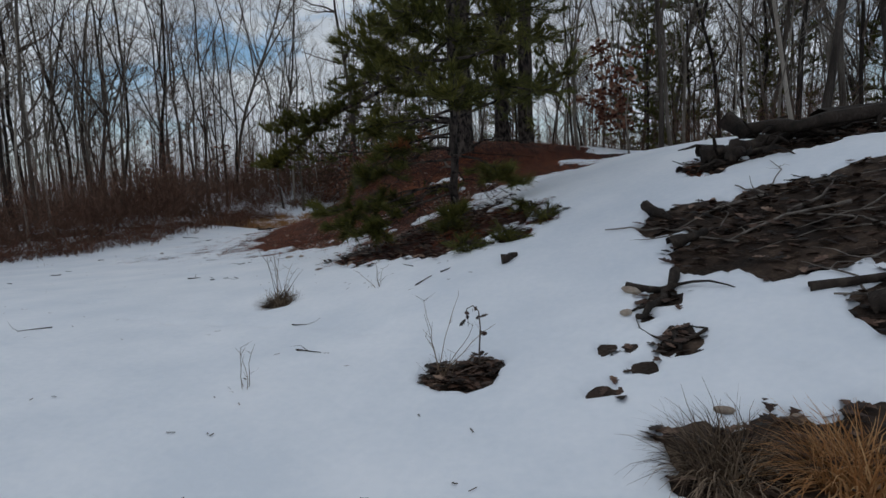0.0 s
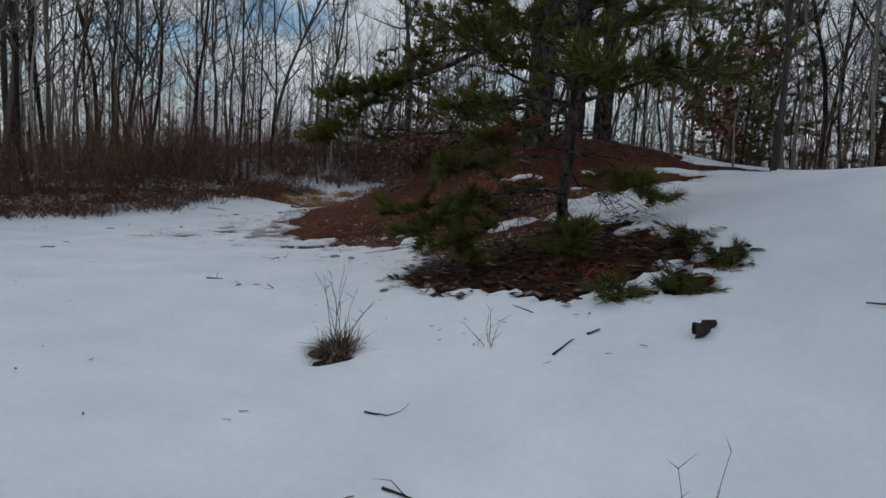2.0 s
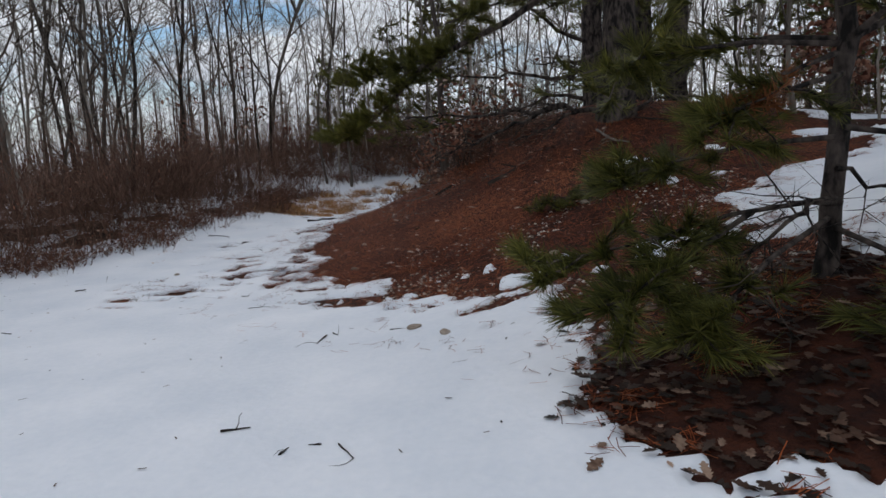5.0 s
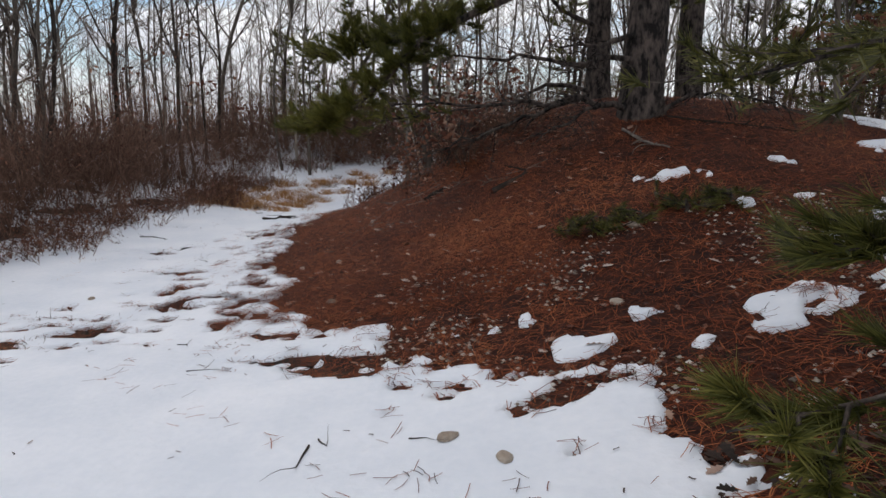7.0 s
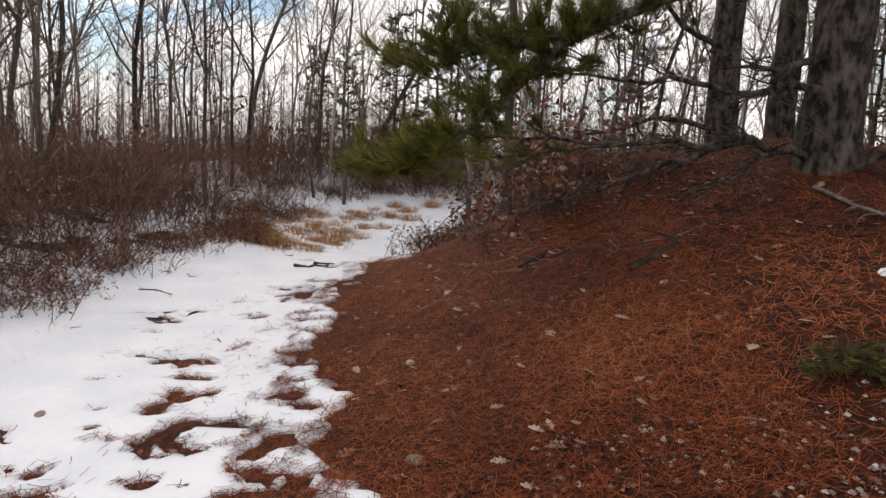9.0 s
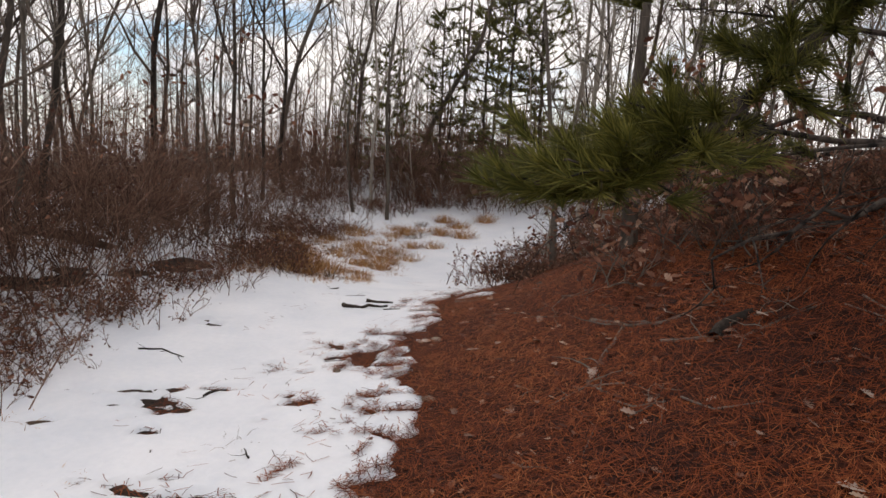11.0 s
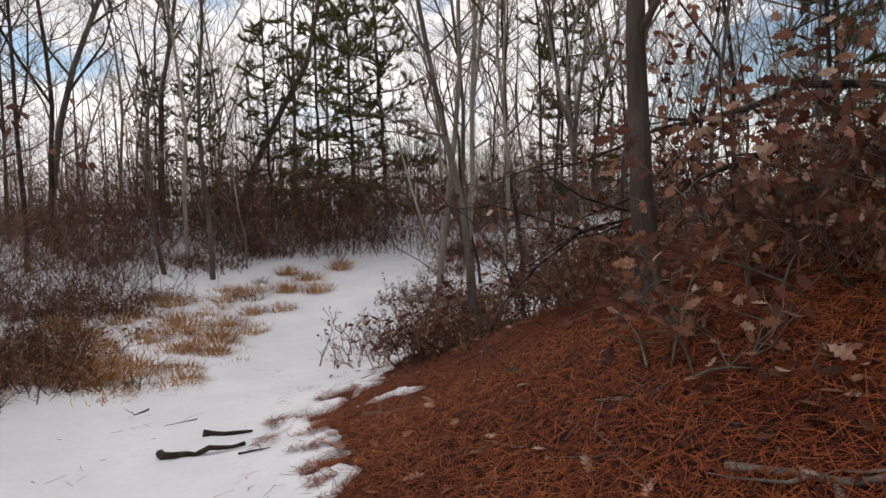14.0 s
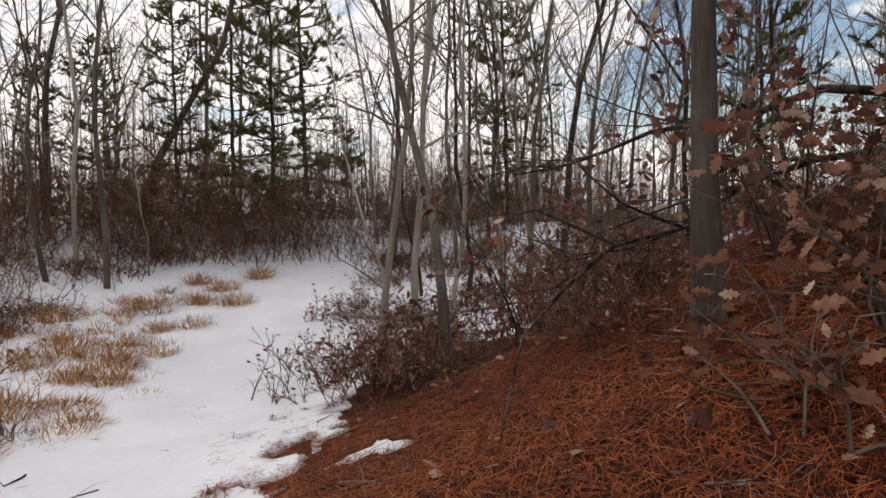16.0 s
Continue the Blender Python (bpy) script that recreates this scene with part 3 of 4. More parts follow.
BRUSH += [(-12.5 + 0.62 * k + rr(wild, -0.4, 0.4), 26.6 + rr(wild, -0.6, 2.8) + 0.03 * abs(k - 8)) for k in range(26)]
for k, (x, y) in enumerate(BRUSH):
    plant(bushes[k % 3], x, y, rr(place, 0.8, 1.2) * (1.25 if y > 24 else 1), place, 3, first=k < 3)
LOW = [(-2.6, 17.5), (-2.2, 18.3), (-3.1, 19.0), (-2.7, 16.7), (-2.3, 17.0), (-3.4, 17.9), (-1.9, 17.6), (-1.6, 18.8), (-2.8, 20.0), (-7.5, 15.2), (-7.4, 16.2), (-7.6, 14.4), (-7.5, 18.4), (-8.0, 11.2), (-9.0, 11.2), (-7.0, 14.2), (-7.1, 15.3), (-7.1, 13.5), (-7.6, 12.7), (-7.1, 16.6), (-7.2, 17.4), (-7.0, 18.2), (-7.8, 12.0), (-8.5, 11.6), (-7.3, 12.2), (-7.3, 19.0), (-7.8, 20.2), (-3.0, 19.4), (-3.5, 18.4), (-3.8, 19.2), (-4.9, 27.0), (-6.0, 26.0), (-1.9, 16.0), (-2.0, 15.0), (-1.5, 15.6), (-1.6, 16.6), (-1.2, 15.0)]
low_at = random.Random(14)
LOW += [(a, b) for a, b in ((rr(low_at, -9.0, 3.0), rr(low_at, 20.5, 27.5)) for _ in range(60)) if trail(a, b) > 0.7]
for k, (x, y) in enumerate(LOW):
    plant(low, x, y, rr(place, 0.7, 1.2), place, 3, first=k == 0)


# ---- pines ----
def tuft_into(v, f, r, p, way, length=0.12, count=26, w=0.0035):
    for _ in range(count):
        d = (way + around(r, rr(r, -1.2, 1.2)) * rr(r, 0.35, 1.0)).normalized()
        a = p - way * rr(r, 0, 0.10)
        side = d.orthogonal().normalized() * w
        e = a + d * length * rr(r, 0.75, 1.15)
        n = len(v)
        v.extend([a - side, a + side, e])
        f.append((n, n + 1, n + 2))


def bough(name, r, parent, pts, thick, twigs, tufts, mat=None, from_=0.35, droop=-0.05, count=26, needle=0.12, w=0.0035, spread_=0.5, label="", lift=0.0):
    """A pine limb with side twigs and brushes of needles at their ends."""
    v, f, nv, nf = [], [], [], []
    n = len(pts) - 1
    tube(v, f, pts, [thick * (1 - 0.8 * k / n) for k in range(n + 1)], 6)
    for _ in range(twigs):
        u = n * rr(r, from_, 1.0)
        i = min(int(u), n - 1)
        base = pts[i].lerp(pts[i + 1], u - i)
        along = (pts[i + 1] - pts[i]).normalized()
        d = (along * 0.7 + around(r, rr(r, -0.3, 0.5)) * 0.9 + Vector((0, 0, lift))).normalized()
        p = limb_path(r, base, d, spread_ * rr(r, 0.4, 1.0), 3, 0.2, droop + 0.08)
        tube(v, f, p, [0.008, 0.006, 0.005, 0.003], 3)
        for k in range(tufts):
            j = r.randint(1, 3)
            q = p[j].lerp(p[j - 1], r.random() * 0.6) if k else p[3]
            tuft_into(nv, nf, r, q, ((p[j] - p[j - 1]).normalized() + Vector((0, 0, 0.35))).normalized(), needle, count, w)
    limb = part(name, mesh(name, v, f, BARK_PINE), parent, label)
    if nf:
        part("needles", mesh("needles", nv, nf, mat or NEEDLE_GREEN, False), limb)
    return limb


def dead_limb(r, parent, start, way, length, thick, forks=5):
    v, f = [], []
    p = limb_path(r, start, way, length, 8, 0.2, 0.0)
    tube(v, f, p, [thick * (1 - 0.85 * k / 8) for k in range(9)], 6)
    for _ in range(forks):
        j = r.randint(3, 8)
        q = limb_path(r, p[j], (p[j] - p[j - 1]).normalized() + around(r, rr(r, -0.4, 0.5)) * 0.8, length * rr(r, 0.2, 0.45), 4, 0.2)
        tube(v, f, q, [thick * 0.3 * (1 - 0.2 * k) for k in range(5)], 4)
        for _ in range(5):
            m = q[r.randint(1, 4)]
            spike(v, f, m, m + around(r, rr(r, -0.6, 0.8)) * length * 0.14, thick * 0.12)
    part("dead_limb", mesh("dead_limb", v, f, BARK_PINE), parent)


def bent_limb(r, parent, points, thick):
    """A dead crooked limb along given points, with bare wiry twigs."""
    v, f = [], []
    full = []
    for p, q in zip(points, points[1:]):
        full += [p.lerp(q, k / 3) + Vector((r.gauss(0, 0.018), r.gauss(0, 0.018), r.gauss(0, 0.022))) for k in range(3)]
    full.append(points[-1])
    n = len(full) - 1
    tube(v, f, full, [thick * (1 - 0.8 * k / n) for k in range(n + 1)], 7)
    for k in range(n * 2):
        j = r.randint(2, n)
        q = limb_path(r, full[j], (full[j] - full[j - 1]).normalized() + around(r, rr(r, -0.6, 0.5)) * 0.9, rr(r, 0.25, 0.75), 4, 0.25)
        tube(v, f, q, [thick * 0.26 * (1 - 0.2 * i) for i in range(5)], 4)
        for _ in range(7):
            m = q[r.randint(1, 4)]
            spike(v, f, m, m + around(r, rr(r, -0.7, 0.8)) * rr(r, 0.08, 0.28), 0.0035)
    part("dead_limb", mesh("dead_limb", v, f, BARK_PINE), parent)


def pine_trunk(r, x, y, r0, height, lean=(0, 0), sides=14):
    """A furrowed pine trunk that flares at its foot."""
    v, f = [], []
    z = ground_z(x, y)
    steps = 26
    p = [Vector((lean[0] * (k / steps) ** 1.3, lean[1] * (k / steps) ** 1.3, -0.25 + height * (k / steps) ** 1.25)) + Vector((r.gauss(0, 0.012), r.gauss(0, 0.012), 0)) for k in range(steps + 1)]
    rad = [r0 * (1 + 0.45 * math.exp(-max(0, q.z + 0.25) / 0.22)) * (1 - 0.8 * k / steps) ** 0.7 for k, q in enumerate(p)]
    tube(v, f, p, rad, sides)
    for k in range(len(v)):
        q = v[k]
        a = math.atan2(q.y, q.x)
        g = 1 + 0.05 * (r.random() - 0.5) + 0.015 * math.sin(a * 7 + q.z * 2.0)
        v[k] = Vector((q.x * g, q.y * g, q.z))
    thing = new("pine_tree", mesh("pine_trunk", v, f, BARK_PINE))
    thing.location = (x, y, z)
    return thing, p


def big_pine(seed, x, y, r0, height, lean, boughs, dead, label):
    r = random.Random(seed)
    thing, p = pine_trunk(r, x, y, r0, height, lean)
    for k in range(dead):
        q = p[r.randint(10, 17)]
        dead_limb(r, thing, q, around(r, rr(r, -0.1, 0.3)), rr(r, 1.2, 2.6), rr(r, 0.02, 0.045))
    for k in range(boughs):
        q = p[r.randint(16, 25)]
        pts = limb_path(r, q, around(r, rr(r, 0.0, 0.45)), rr(r, 1.4, 2.8), 6, 0.1, 0.01)
        bough("bough", r, thing, pts, 0.035, 26, 4, needle=0.14, w=0.007, count=18, spread_=0.8)
    return tagged(thing, label, "pine tree", "tall pines on the mound")


pine_a = big_pine(1, 0.12, 14.3, 0.255, 11.0, (0.3, 0.3), 26, 3, "stout dark pine on a mound of fallen needles")
pine_b = big_pine(2, 0.08, 16.9, 0.21, 11.0, (-0.2, 0.2), 16, 4, "dark furrowed pine with dead lower limbs")
pine_c = big_pine(3, 0.95, 17.4, 0.2, 12.0, (0.2, -0.1), 14, 4, "dark furrowed pine with dead lower limbs")
pine_d = big_pine(4, 1.55, 17.3, 0.22, 11.0, (0.3, 0.2), 10, 4, "forked dark pine behind the mound")


def local(thing, *points):
    return [Vector(p) - thing.location for p in points]


# the long live bough that hangs over the trail, with its fork towards the wood
r = random.Random(8)
bough("bough", r, pine_a, local(pine_a, (0.0, 14.2, 4.1), (-0.7, 13.6, 3.4), (-1.34, 13.05, 2.9), (-1.9, 12.87, 2.64), (-2.35, 12.65, 2.38), (-2.68, 12.52, 2.02), (-2.95, 12.46, 1.77), (-3.2, 12.44, 1.63), (-3.4, 12.45, 1.56)), 0.05, 105, 5, from_=0.3, count=42, needle=0.13, w=0.0032, spread_=0.34, lift=0.35, label="long drooping bough with green needle brushes")
bough("bough", r, pine_a, local(pine_a, (-2.1, 12.82, 2.52), (-2.5, 12.76, 2.42), (-2.9, 12.66, 2.32), (-3.25, 12.6, 2.2)), 0.025, 40, 5, from_=0.15, count=40, spread_=0.42, lift=0.5)
bough("bough", r, pine_a, local(pine_a, (-0.9, 13.3, 3.2), (-1.3, 12.8, 3.1), (-1.7, 12.4, 2.9), (-2.0, 12.2, 2.75)), 0.025, 26, 5, from_=0.15, count=40, spread_=0.42, lift=0.4)
bough("bough", r, pine_a, local(pine_a, (-1.47, 13.9, 1.86), (-2.0, 13.75, 1.8), (-2.5, 13.6, 1.72), (-2.9, 13.5, 1.66)), 0.014, 14, 3, from_=0.4, count=22, needle=0.1, spread_=0.35)
for k in range(11):
    turn, up = 0.57 * k + rr(r, -0.2, 0.2), rr(r, 3.5, 5.2)
    pts = limb_path(r, local(pine_a, (0.12, 14.3, up))[0], (math.cos(turn), math.sin(turn), rr(r, -0.05, 0.2)), rr(r, 1.6, 2.6), 6, 0.1, -0.01)
    bough("bough", r, pine_a, pts, 0.03, 30, 4, from_=0.3, needle=0.14, w=0.006, count=20, spread_=0.7)
for points, thick in [(((0.0, 14.2, 2.64), (-0.45, 14.05, 2.52), (-0.9, 14.0, 2.49)), 0.04), (((0.0, 14.2, 2.33), (-0.4, 14.05, 2.36), (-0.83, 14.0, 2.3), (-1.35, 13.9, 2.37), (-1.87, 13.8, 2.34), (-2.3, 13.75, 2.42)), 0.038),
                      (((0.0, 14.2, 1.8), (-0.63, 14.0, 1.93), (-1.05, 13.95, 1.84), (-1.47, 13.9, 1.87), (-2.27, 13.8, 1.83), (-2.94, 13.7, 1.88)), 0.04), (((-0.63, 14.0, 1.93), (-1.14, 13.9, 1.74), (-1.6, 13.85, 1.58), (-2.0, 13.8, 1.5), (-2.54, 13.8, 1.2)), 0.03),
                      (((0.05, 14.1, 1.7), (0.3, 14.0, 1.78), (0.6, 13.95, 1.95), (0.95, 13.95, 1.97), (1.35, 13.9, 1.86), (1.75, 13.9, 1.76)), 0.032), (((-0.4, 14.0, 1.86), (-0.7, 13.8, 1.72), (-0.85, 13.6, 1.62), (-1.2, 13.4, 1.5)), 0.025)]:
    bent_limb(r, pine_a, local(pine_a, *points), thick)
for start, way, length, thick in [((-0.05, 16.8, 2.2), (-1, -0.3, 0.25), 3.2, 0.04), ((-0.05, 16.8, 2.0), (-1, -0.6, 0.0), 3.4, 0.035), ((0.0, 16.8, 3.2), (-1, -0.2, 0.1), 2.6, 0.04)]:
    dead_limb(r, pine_b, local(pine_b, start)[0], way, length, thick, 8)


def small_pine(x, y, height, seed, label, full=17, limbs=44, lowest=8, count=26, w=0.005):
    r = random.Random(seed)
    thing, p = pine_trunk(r, x, y, 0.055, height, (0.1, 0.1), 9)
    rusty = 0
    for k in range(limbs):
        u = k / limbs
        q = p[min(25, int(lowest + (25 - lowest) * u))]
        a = k * 2.4 + rr(r, -0.3, 0.3)
        length = (1.75 - 1.25 * u) * rr(r, 0.75, 1.1)
        way = Vector((math.cos(a), math.sin(a), rr(r, -0.05, 0.35)))
        if way.y < -0.55 and u < 0.35:
            length *= 0.75
        pts = limb_path(r, q, way, length, 5, 0.1, -0.05 if u < 0.4 else 0.06)
        bough("bough", r, thing, pts, 0.02, full, 4, from_=0.2, count=count, needle=0.13, w=w, spread_=0.55)
    return tagged(thing, label, "pine tree")


sapling = small_pine(0.43, 8.55, 6.2, 11, "young pine with low spreading green boughs", 22)
r = random.Random(12)
for pts in [[(0.43, 8.5, 1.0), (-0.1, 8.35, 0.95), (-0.65, 8.2, 0.82), (-1.15, 8.1, 0.74)], [(0.4, 8.5, 0.9), (0.0, 8.1, 0.78), (-0.25, 7.9, 0.62), (-0.45, 7.75, 0.52)], [(0.0, 8.4, 0.95), (-0.35, 8.1, 0.8), (-0.6, 7.95, 0.66), (-0.75, 7.85, 0.6)],
            [(0.43, 8.5, 1.35), (0.75, 8.35, 1.28), (1.0, 8.2, 1.12), (1.15, 8.1, 0.98)], [(0.43, 8.5, 0.85), (0.5, 8.1, 0.78), (0.5, 7.75, 0.65), (0.45, 7.45, 0.55)],
            [(0.43, 8.55, 1.75), (0.0, 8.5, 1.78), (-0.45, 8.5, 1.75), (-0.8, 8.5, 1.68)], [(0.43, 8.55, 1.3), (0.0, 8.5, 1.28), (-0.4, 8.5, 1.2), (-0.68, 8.5, 1.12)], [(0.43, 8.5, 1.6), (0.2, 8.3, 1.55), (-0.1, 8.15, 1.46), (-0.3, 8.1, 1.38)]]:
    bough("bough", r, sapling, local(sapling, *pts), 0.016, 17, 4, from_=0.4, count=38, needle=0.14, w=0.0035, spread_=0.34)
bough("bough", r, sapling, local(sapling, (0.4, 8.5, 1.7), (0.1, 8.35, 1.6), (-0.15, 8.2, 1.45)), 0.015, 8, 3, mat=NEEDLE_RUST, from_=0.5, count=26, spread_=0.28, label="dead rust-brown spray of needles")
bent_limb(r, sapling, local(sapling, (0.43, 8.5, 0.95), (0.3, 8.4, 0.98), (0.12, 8.3, 0.9), (-0.1, 8.2, 0.72)), 0.022)
bent_limb(r, sapling, local(sapling, (0.45, 8.5, 1.15), (0.62, 8.45, 1.05), (0.8, 8.4, 0.98)), 0.014)

young = small_pine(-4.3, 27.2, 7.0, 13, "young green pine at the edge of the wood", 10, 36, 5, 15, 0.008)
for x, y, s in [(-6.2, 27.6, 0.8), (-7.6, 27.4, 0.62), (-3.4, 29.6, 1.25), (-9.0, 28.6, 0.6), (-5.2, 29.5, 1.0), (5.5, 19.5, 0.6), (7.5, 17.5, 0.55), (1.2, 27.5, 1.1), (6.4, 25.0, 1.2), (4.6, 17.2, 0.7), (9.2, 20.0, 1.0), (11.0, 18.0, 0.9), (7.0, 22.0, 1.1)]:
    ob = copy_thing(young, pose(x, y, ground_z(x, y), 0, 0, x * 77))
    ob.scale = (s, s, s)


def low_pine(x, y, seed, reach):
    r = random.Random(seed)
    v, f = [], []
    tube(v, f, [Vector((0, 0, -0.05)), Vector((0.01, 0, 0.05)), Vector((0, 0.01, 0.11))], [0.02, 0.016, 0.008], 6)
    thing = new("pine_seedling", mesh("pine_seedling", v, f, BARK_PINE))
    thing.location = (x, y, ground_z(x, y))
    for k in range(6):
        pts = limb_path(r, (0, 0, 0.04 + 0.012 * k), around(r, rr(r, -0.1, 0.1)), reach * rr(r, 0.5, 1.0), 4, 0.15, -0.02)
        bough("bough", r, thing, pts, 0.007, 5, 3, from_=0.25, count=16, needle=0.075, w=0.003, spread_=0.14)
    return tagged(thing, "low dark green pine seedling on rust needles", "pine seedling")


for k, (x, y, reach) in enumerate([(-0.85, 11.75, 0.34), (-0.5, 11.6, 0.45), (-0.15, 11.6, 0.38), (0.2, 11.65, 0.34), (1.3, 7.42, 0.2), (1.07, 6.64, 0.16), (1.38, 7.0, 0.18), (0.72, 6.62, 0.16)]):
    low_pine(x, y, 61 + k, reach)


# ---- oaks that keep their brown leaves ----
def oak_bush(name, seed, x, y, height, stems, leaf, n, label, reach=0.5, size=0.085):
    r = random.Random(seed)
    v, f, lv, lf = [], [], [], []
    for _ in range(stems):
        p = limb_path(r, (r.gauss(0, 0.08), r.gauss(0, 0.08), -0.05), around(r, rr(r, 0.7, 1.45)), height * rr(r, 0.6, 1.1), 6, 0.18, 0.02)
        tube(v, f, p, [0.007 * (1 - 0.12 * k) for k in range(7)], 5)
        for _ in range(n):
            j = r.randint(2, 6)
            d = ((p[j] - p[j - 1]).normalized() * 0.6 + around(r, rr(r, -0.4, 0.7))).normalized()
            q = limb_path(r, p[j], d, reach * rr(r, 0.3, 1.0), 3, 0.25)
            tube(v, f, q, [0.0035, 0.003, 0.0022, 0.0012], 3)
            for _ in range(leaf):
                t = q[r.randint(1, 3)] + Vector((r.gauss(0, 0.03), r.gauss(0, 0.03), r.gauss(0, 0.03)))
                leaf_into(lv, lf, r, t, size * rr(r, 0.7, 1.25))
    thing = new(name, mesh(name, v, f, BARK_DARK))
    thing.location = (x, y, ground_z(x, y))
    tagged(part("dry_foliage", mesh(name + "_leaves", lv, lf, OAK_LEAF), thing), kind="stuff")
    return tagged(thing, label, "oak shrub")


for k, (x, y, h, n, c, lf) in enumerate([(-2.35, 15.4, 1.1, 8, 9, 5), (-2.1, 16.2, 1.5, 8, 10, 5), (-2.8, 15.25, 0.5, 7, 8, 3), (-2.2, 14.95, 0.8, 7, 9, 4), (-2.9, 17.4, 1.3, 6, 7, 2), (-2.2, 18.0, 1.7, 6, 9, 3), (-3.35, 18.6, 0.7, 6, 6, 2), (-3.75, 18.2, 0.45, 6, 5, 2), (-1.4, 15.2, 1.3, 5, 7, 2), (-2.0, 14.7, 0.9, 5, 7, 2)]):
    oak_bush("oak_shrub", 70 + k, x, y, h, n, lf, c, "oak scrub with curled brown leaves on the mound's edge")
oak_bush("oak_sapling", 90, 3.85, 15.0, 2.9, 3, 6, 40, "young oak still hung with rust leaves", 0.6, 0.13)
oak_bush("oak_sapling", 91, -10.5, 19.5, 3.6, 3, 3, 18, "young oak still hung with rust leaves", 1.0, 0.12)


def lone_tree(x, y, seed, pts, r0, bark, label, twigs=10):
    """A single tree with a bent trunk along given points above its foot."""
    r = random.Random(seed)
    v, f, bv, bf = [], [], [], []
    pts = [Vector(p) for p in pts]
    n = len(pts) - 1
    tube(v, f, pts, [r0 * (1.3 if k == 0 else 1 - 0.7 * k / n) for k in range(n + 1)], 10)
    for _ in range(twigs):
        i = r.randint(max(1, n // 3), n)
        p = limb_path(r, pts[i], around(r, rr(r, 0.2, 0.9)), rr(r, 0.8, 2.0), 5, 0.15, 0.05)
        tube(bv, bf, p, [r0 * 0.35 * (1 - 0.17 * k) for k in range(6)], 5)
        for _ in range(8):
            j = r.randint(1, 5)
            q = limb_path(r, p[j], (p[j] - p[j - 1]).normalized() + around(r, rr(r, -0.2, 0.9)) * 0.8, rr(r, 0.2, 0.7), 2, 0.2)
            tube(bv, bf, q, [r0 * 0.1, r0 * 0.07, r0 * 0.02], 3)
            for _ in range(3):
                m = q[1].lerp(q[2], r.random())
                spike(bv, bf, m, m + around(r, rr(r, -0.2, 1.0)) * 0.25, r0 * 0.05)
    thing = new("bare_tree", mesh("bent_trunk", v, f, bark))
    thing.location = (x, y, ground_z(x, y))
    part("crown", mesh("bent_crown", bv, bf, TWIG), thing)
    return tagged(thing, label, "tree")


lone_tree(-2.62, 16.05, 3, [(0, 0, -0.2), (-0.02, 0.02, 0.7), (-0.03, 0.02, 1.4), (0.0, 0.02, 2.2), (-0.15, 0.05, 3.2), (-0.3, 0.1, 4.4), (-0.4, 0.2, 6)], 0.068, BARK_DARK, "peeling grey-brown tree in the oak scrub")
lone_tree(-3.2, 18.2, 4, [(0, 0, -0.2), (-0.02, 0.1, 0.6), (-0.03, 0.3, 1.2), (-0.12, 0.6, 1.9), (-0.2, 1.0, 2.8), (-0.3, 1.3, 3.8), (-0.4, 1.6, 5.2), (-0.5, 1.8, 7)], 0.045, BARK_DARK, "dark leaning tree beside the trail")
lone_tree(-7.2, 28.5, 5, [(0, 0, -0.2), (0.5, 0.1, 1.4), (1.2, 0.1, 2.7), (1.9, 0.2, 3.9), (2.3, 0.2, 5.4), (2.5, 0.2, 7)], 0.1, BARK_DARK, "dark crooked tree at the edge of the wood")


# ---- grass ----
def grass(name, seed, x, y, wide, high, blades, mat, label, droop=-0.12, stalks=0, width=0.0035):
    r = random.Random(seed)
    v, f = [], []
    for _ in range(blades):
        a = rr(r, 0, 6.3)
        base = Vector((math.cos(a), math.sin(a), 0)) * wide * 0.5 * math.sqrt(r.random())
        p = limb_path(r, base - Vector((0, 0, 0.02)), base * 1.2 / max(wide, 0.01) + Vector((r.gauss(0, 0.35), r.gauss(0, 0.35), 1)), high * rr(r, 0.45, 1.1), 4, 0.14, droop)
        side = Vector((math.cos(a + 1.6), math.sin(a + 1.6), 0))
        n = len(v)
        for k, q in enumerate(p):
            w = width * (1 - 0.22 * k)
            v.extend([q - side * w, q + side * w])
        for k in range(4):
            f.append((n + 2 * k, n + 2 * k + 1, n + 2 * k + 3, n + 2 * k + 2))
    for _ in range(stalks):
        p = limb_path(r, (r.gauss(0, wide * 0.15), r.gauss(0, wide * 0.15), 0), around(r, rr(r, 0.85, 1.5)), high * rr(r, 1.8, 3.0), 5, 0.12, -0.03)
        tube(v, f, p, [0.0028 * (1 - 0.12 * k) for k in range(6)], 3)
        for _ in range(3):
            q = p[r.randint(2, 5)]
            spike(v, f, q, q + around(r, rr(r, 0.3, 1.0)) * rr(r, 0.04, 0.1), 0.0016)
    ob = new(name, mesh(name, v, f, mat, False))
    ob.location = (x, y, ground_z(x, y))
    return tagged(ob, label, "grass")


grass("grass_tussock", 1, -0.82, 6.09, 0.2, 0.2, 420, GRASS_DARK, "dead brown grass tussock with tall dry stalks in snow", -0.3, 9, 0.005)
grass("grass_tussock", 2, 1.8, 3.45, 0.28, 0.3, 700, GRASS_DARK, "drooping tan grass tussock among dead leaves", -0.35)
grass("grass_tussock", 3, 2.17, 3.3, 0.3, 0.3, 700, GRASS_GOLD, "drooping tan grass tussock among dead leaves", -0.35)
grass("grass_tuft", 4, 0.68, 4.47, 0.12, 0.16, 40, GRASS_DARK, "thin dry grass at a bare patch in the snow", -0.05, 6)
grass("grass_tuft", 5, -0.34, 4.27, 0.06, 0.1, 14, GRASS_DARK, "few dry blades standing in the snow", 0, 3)
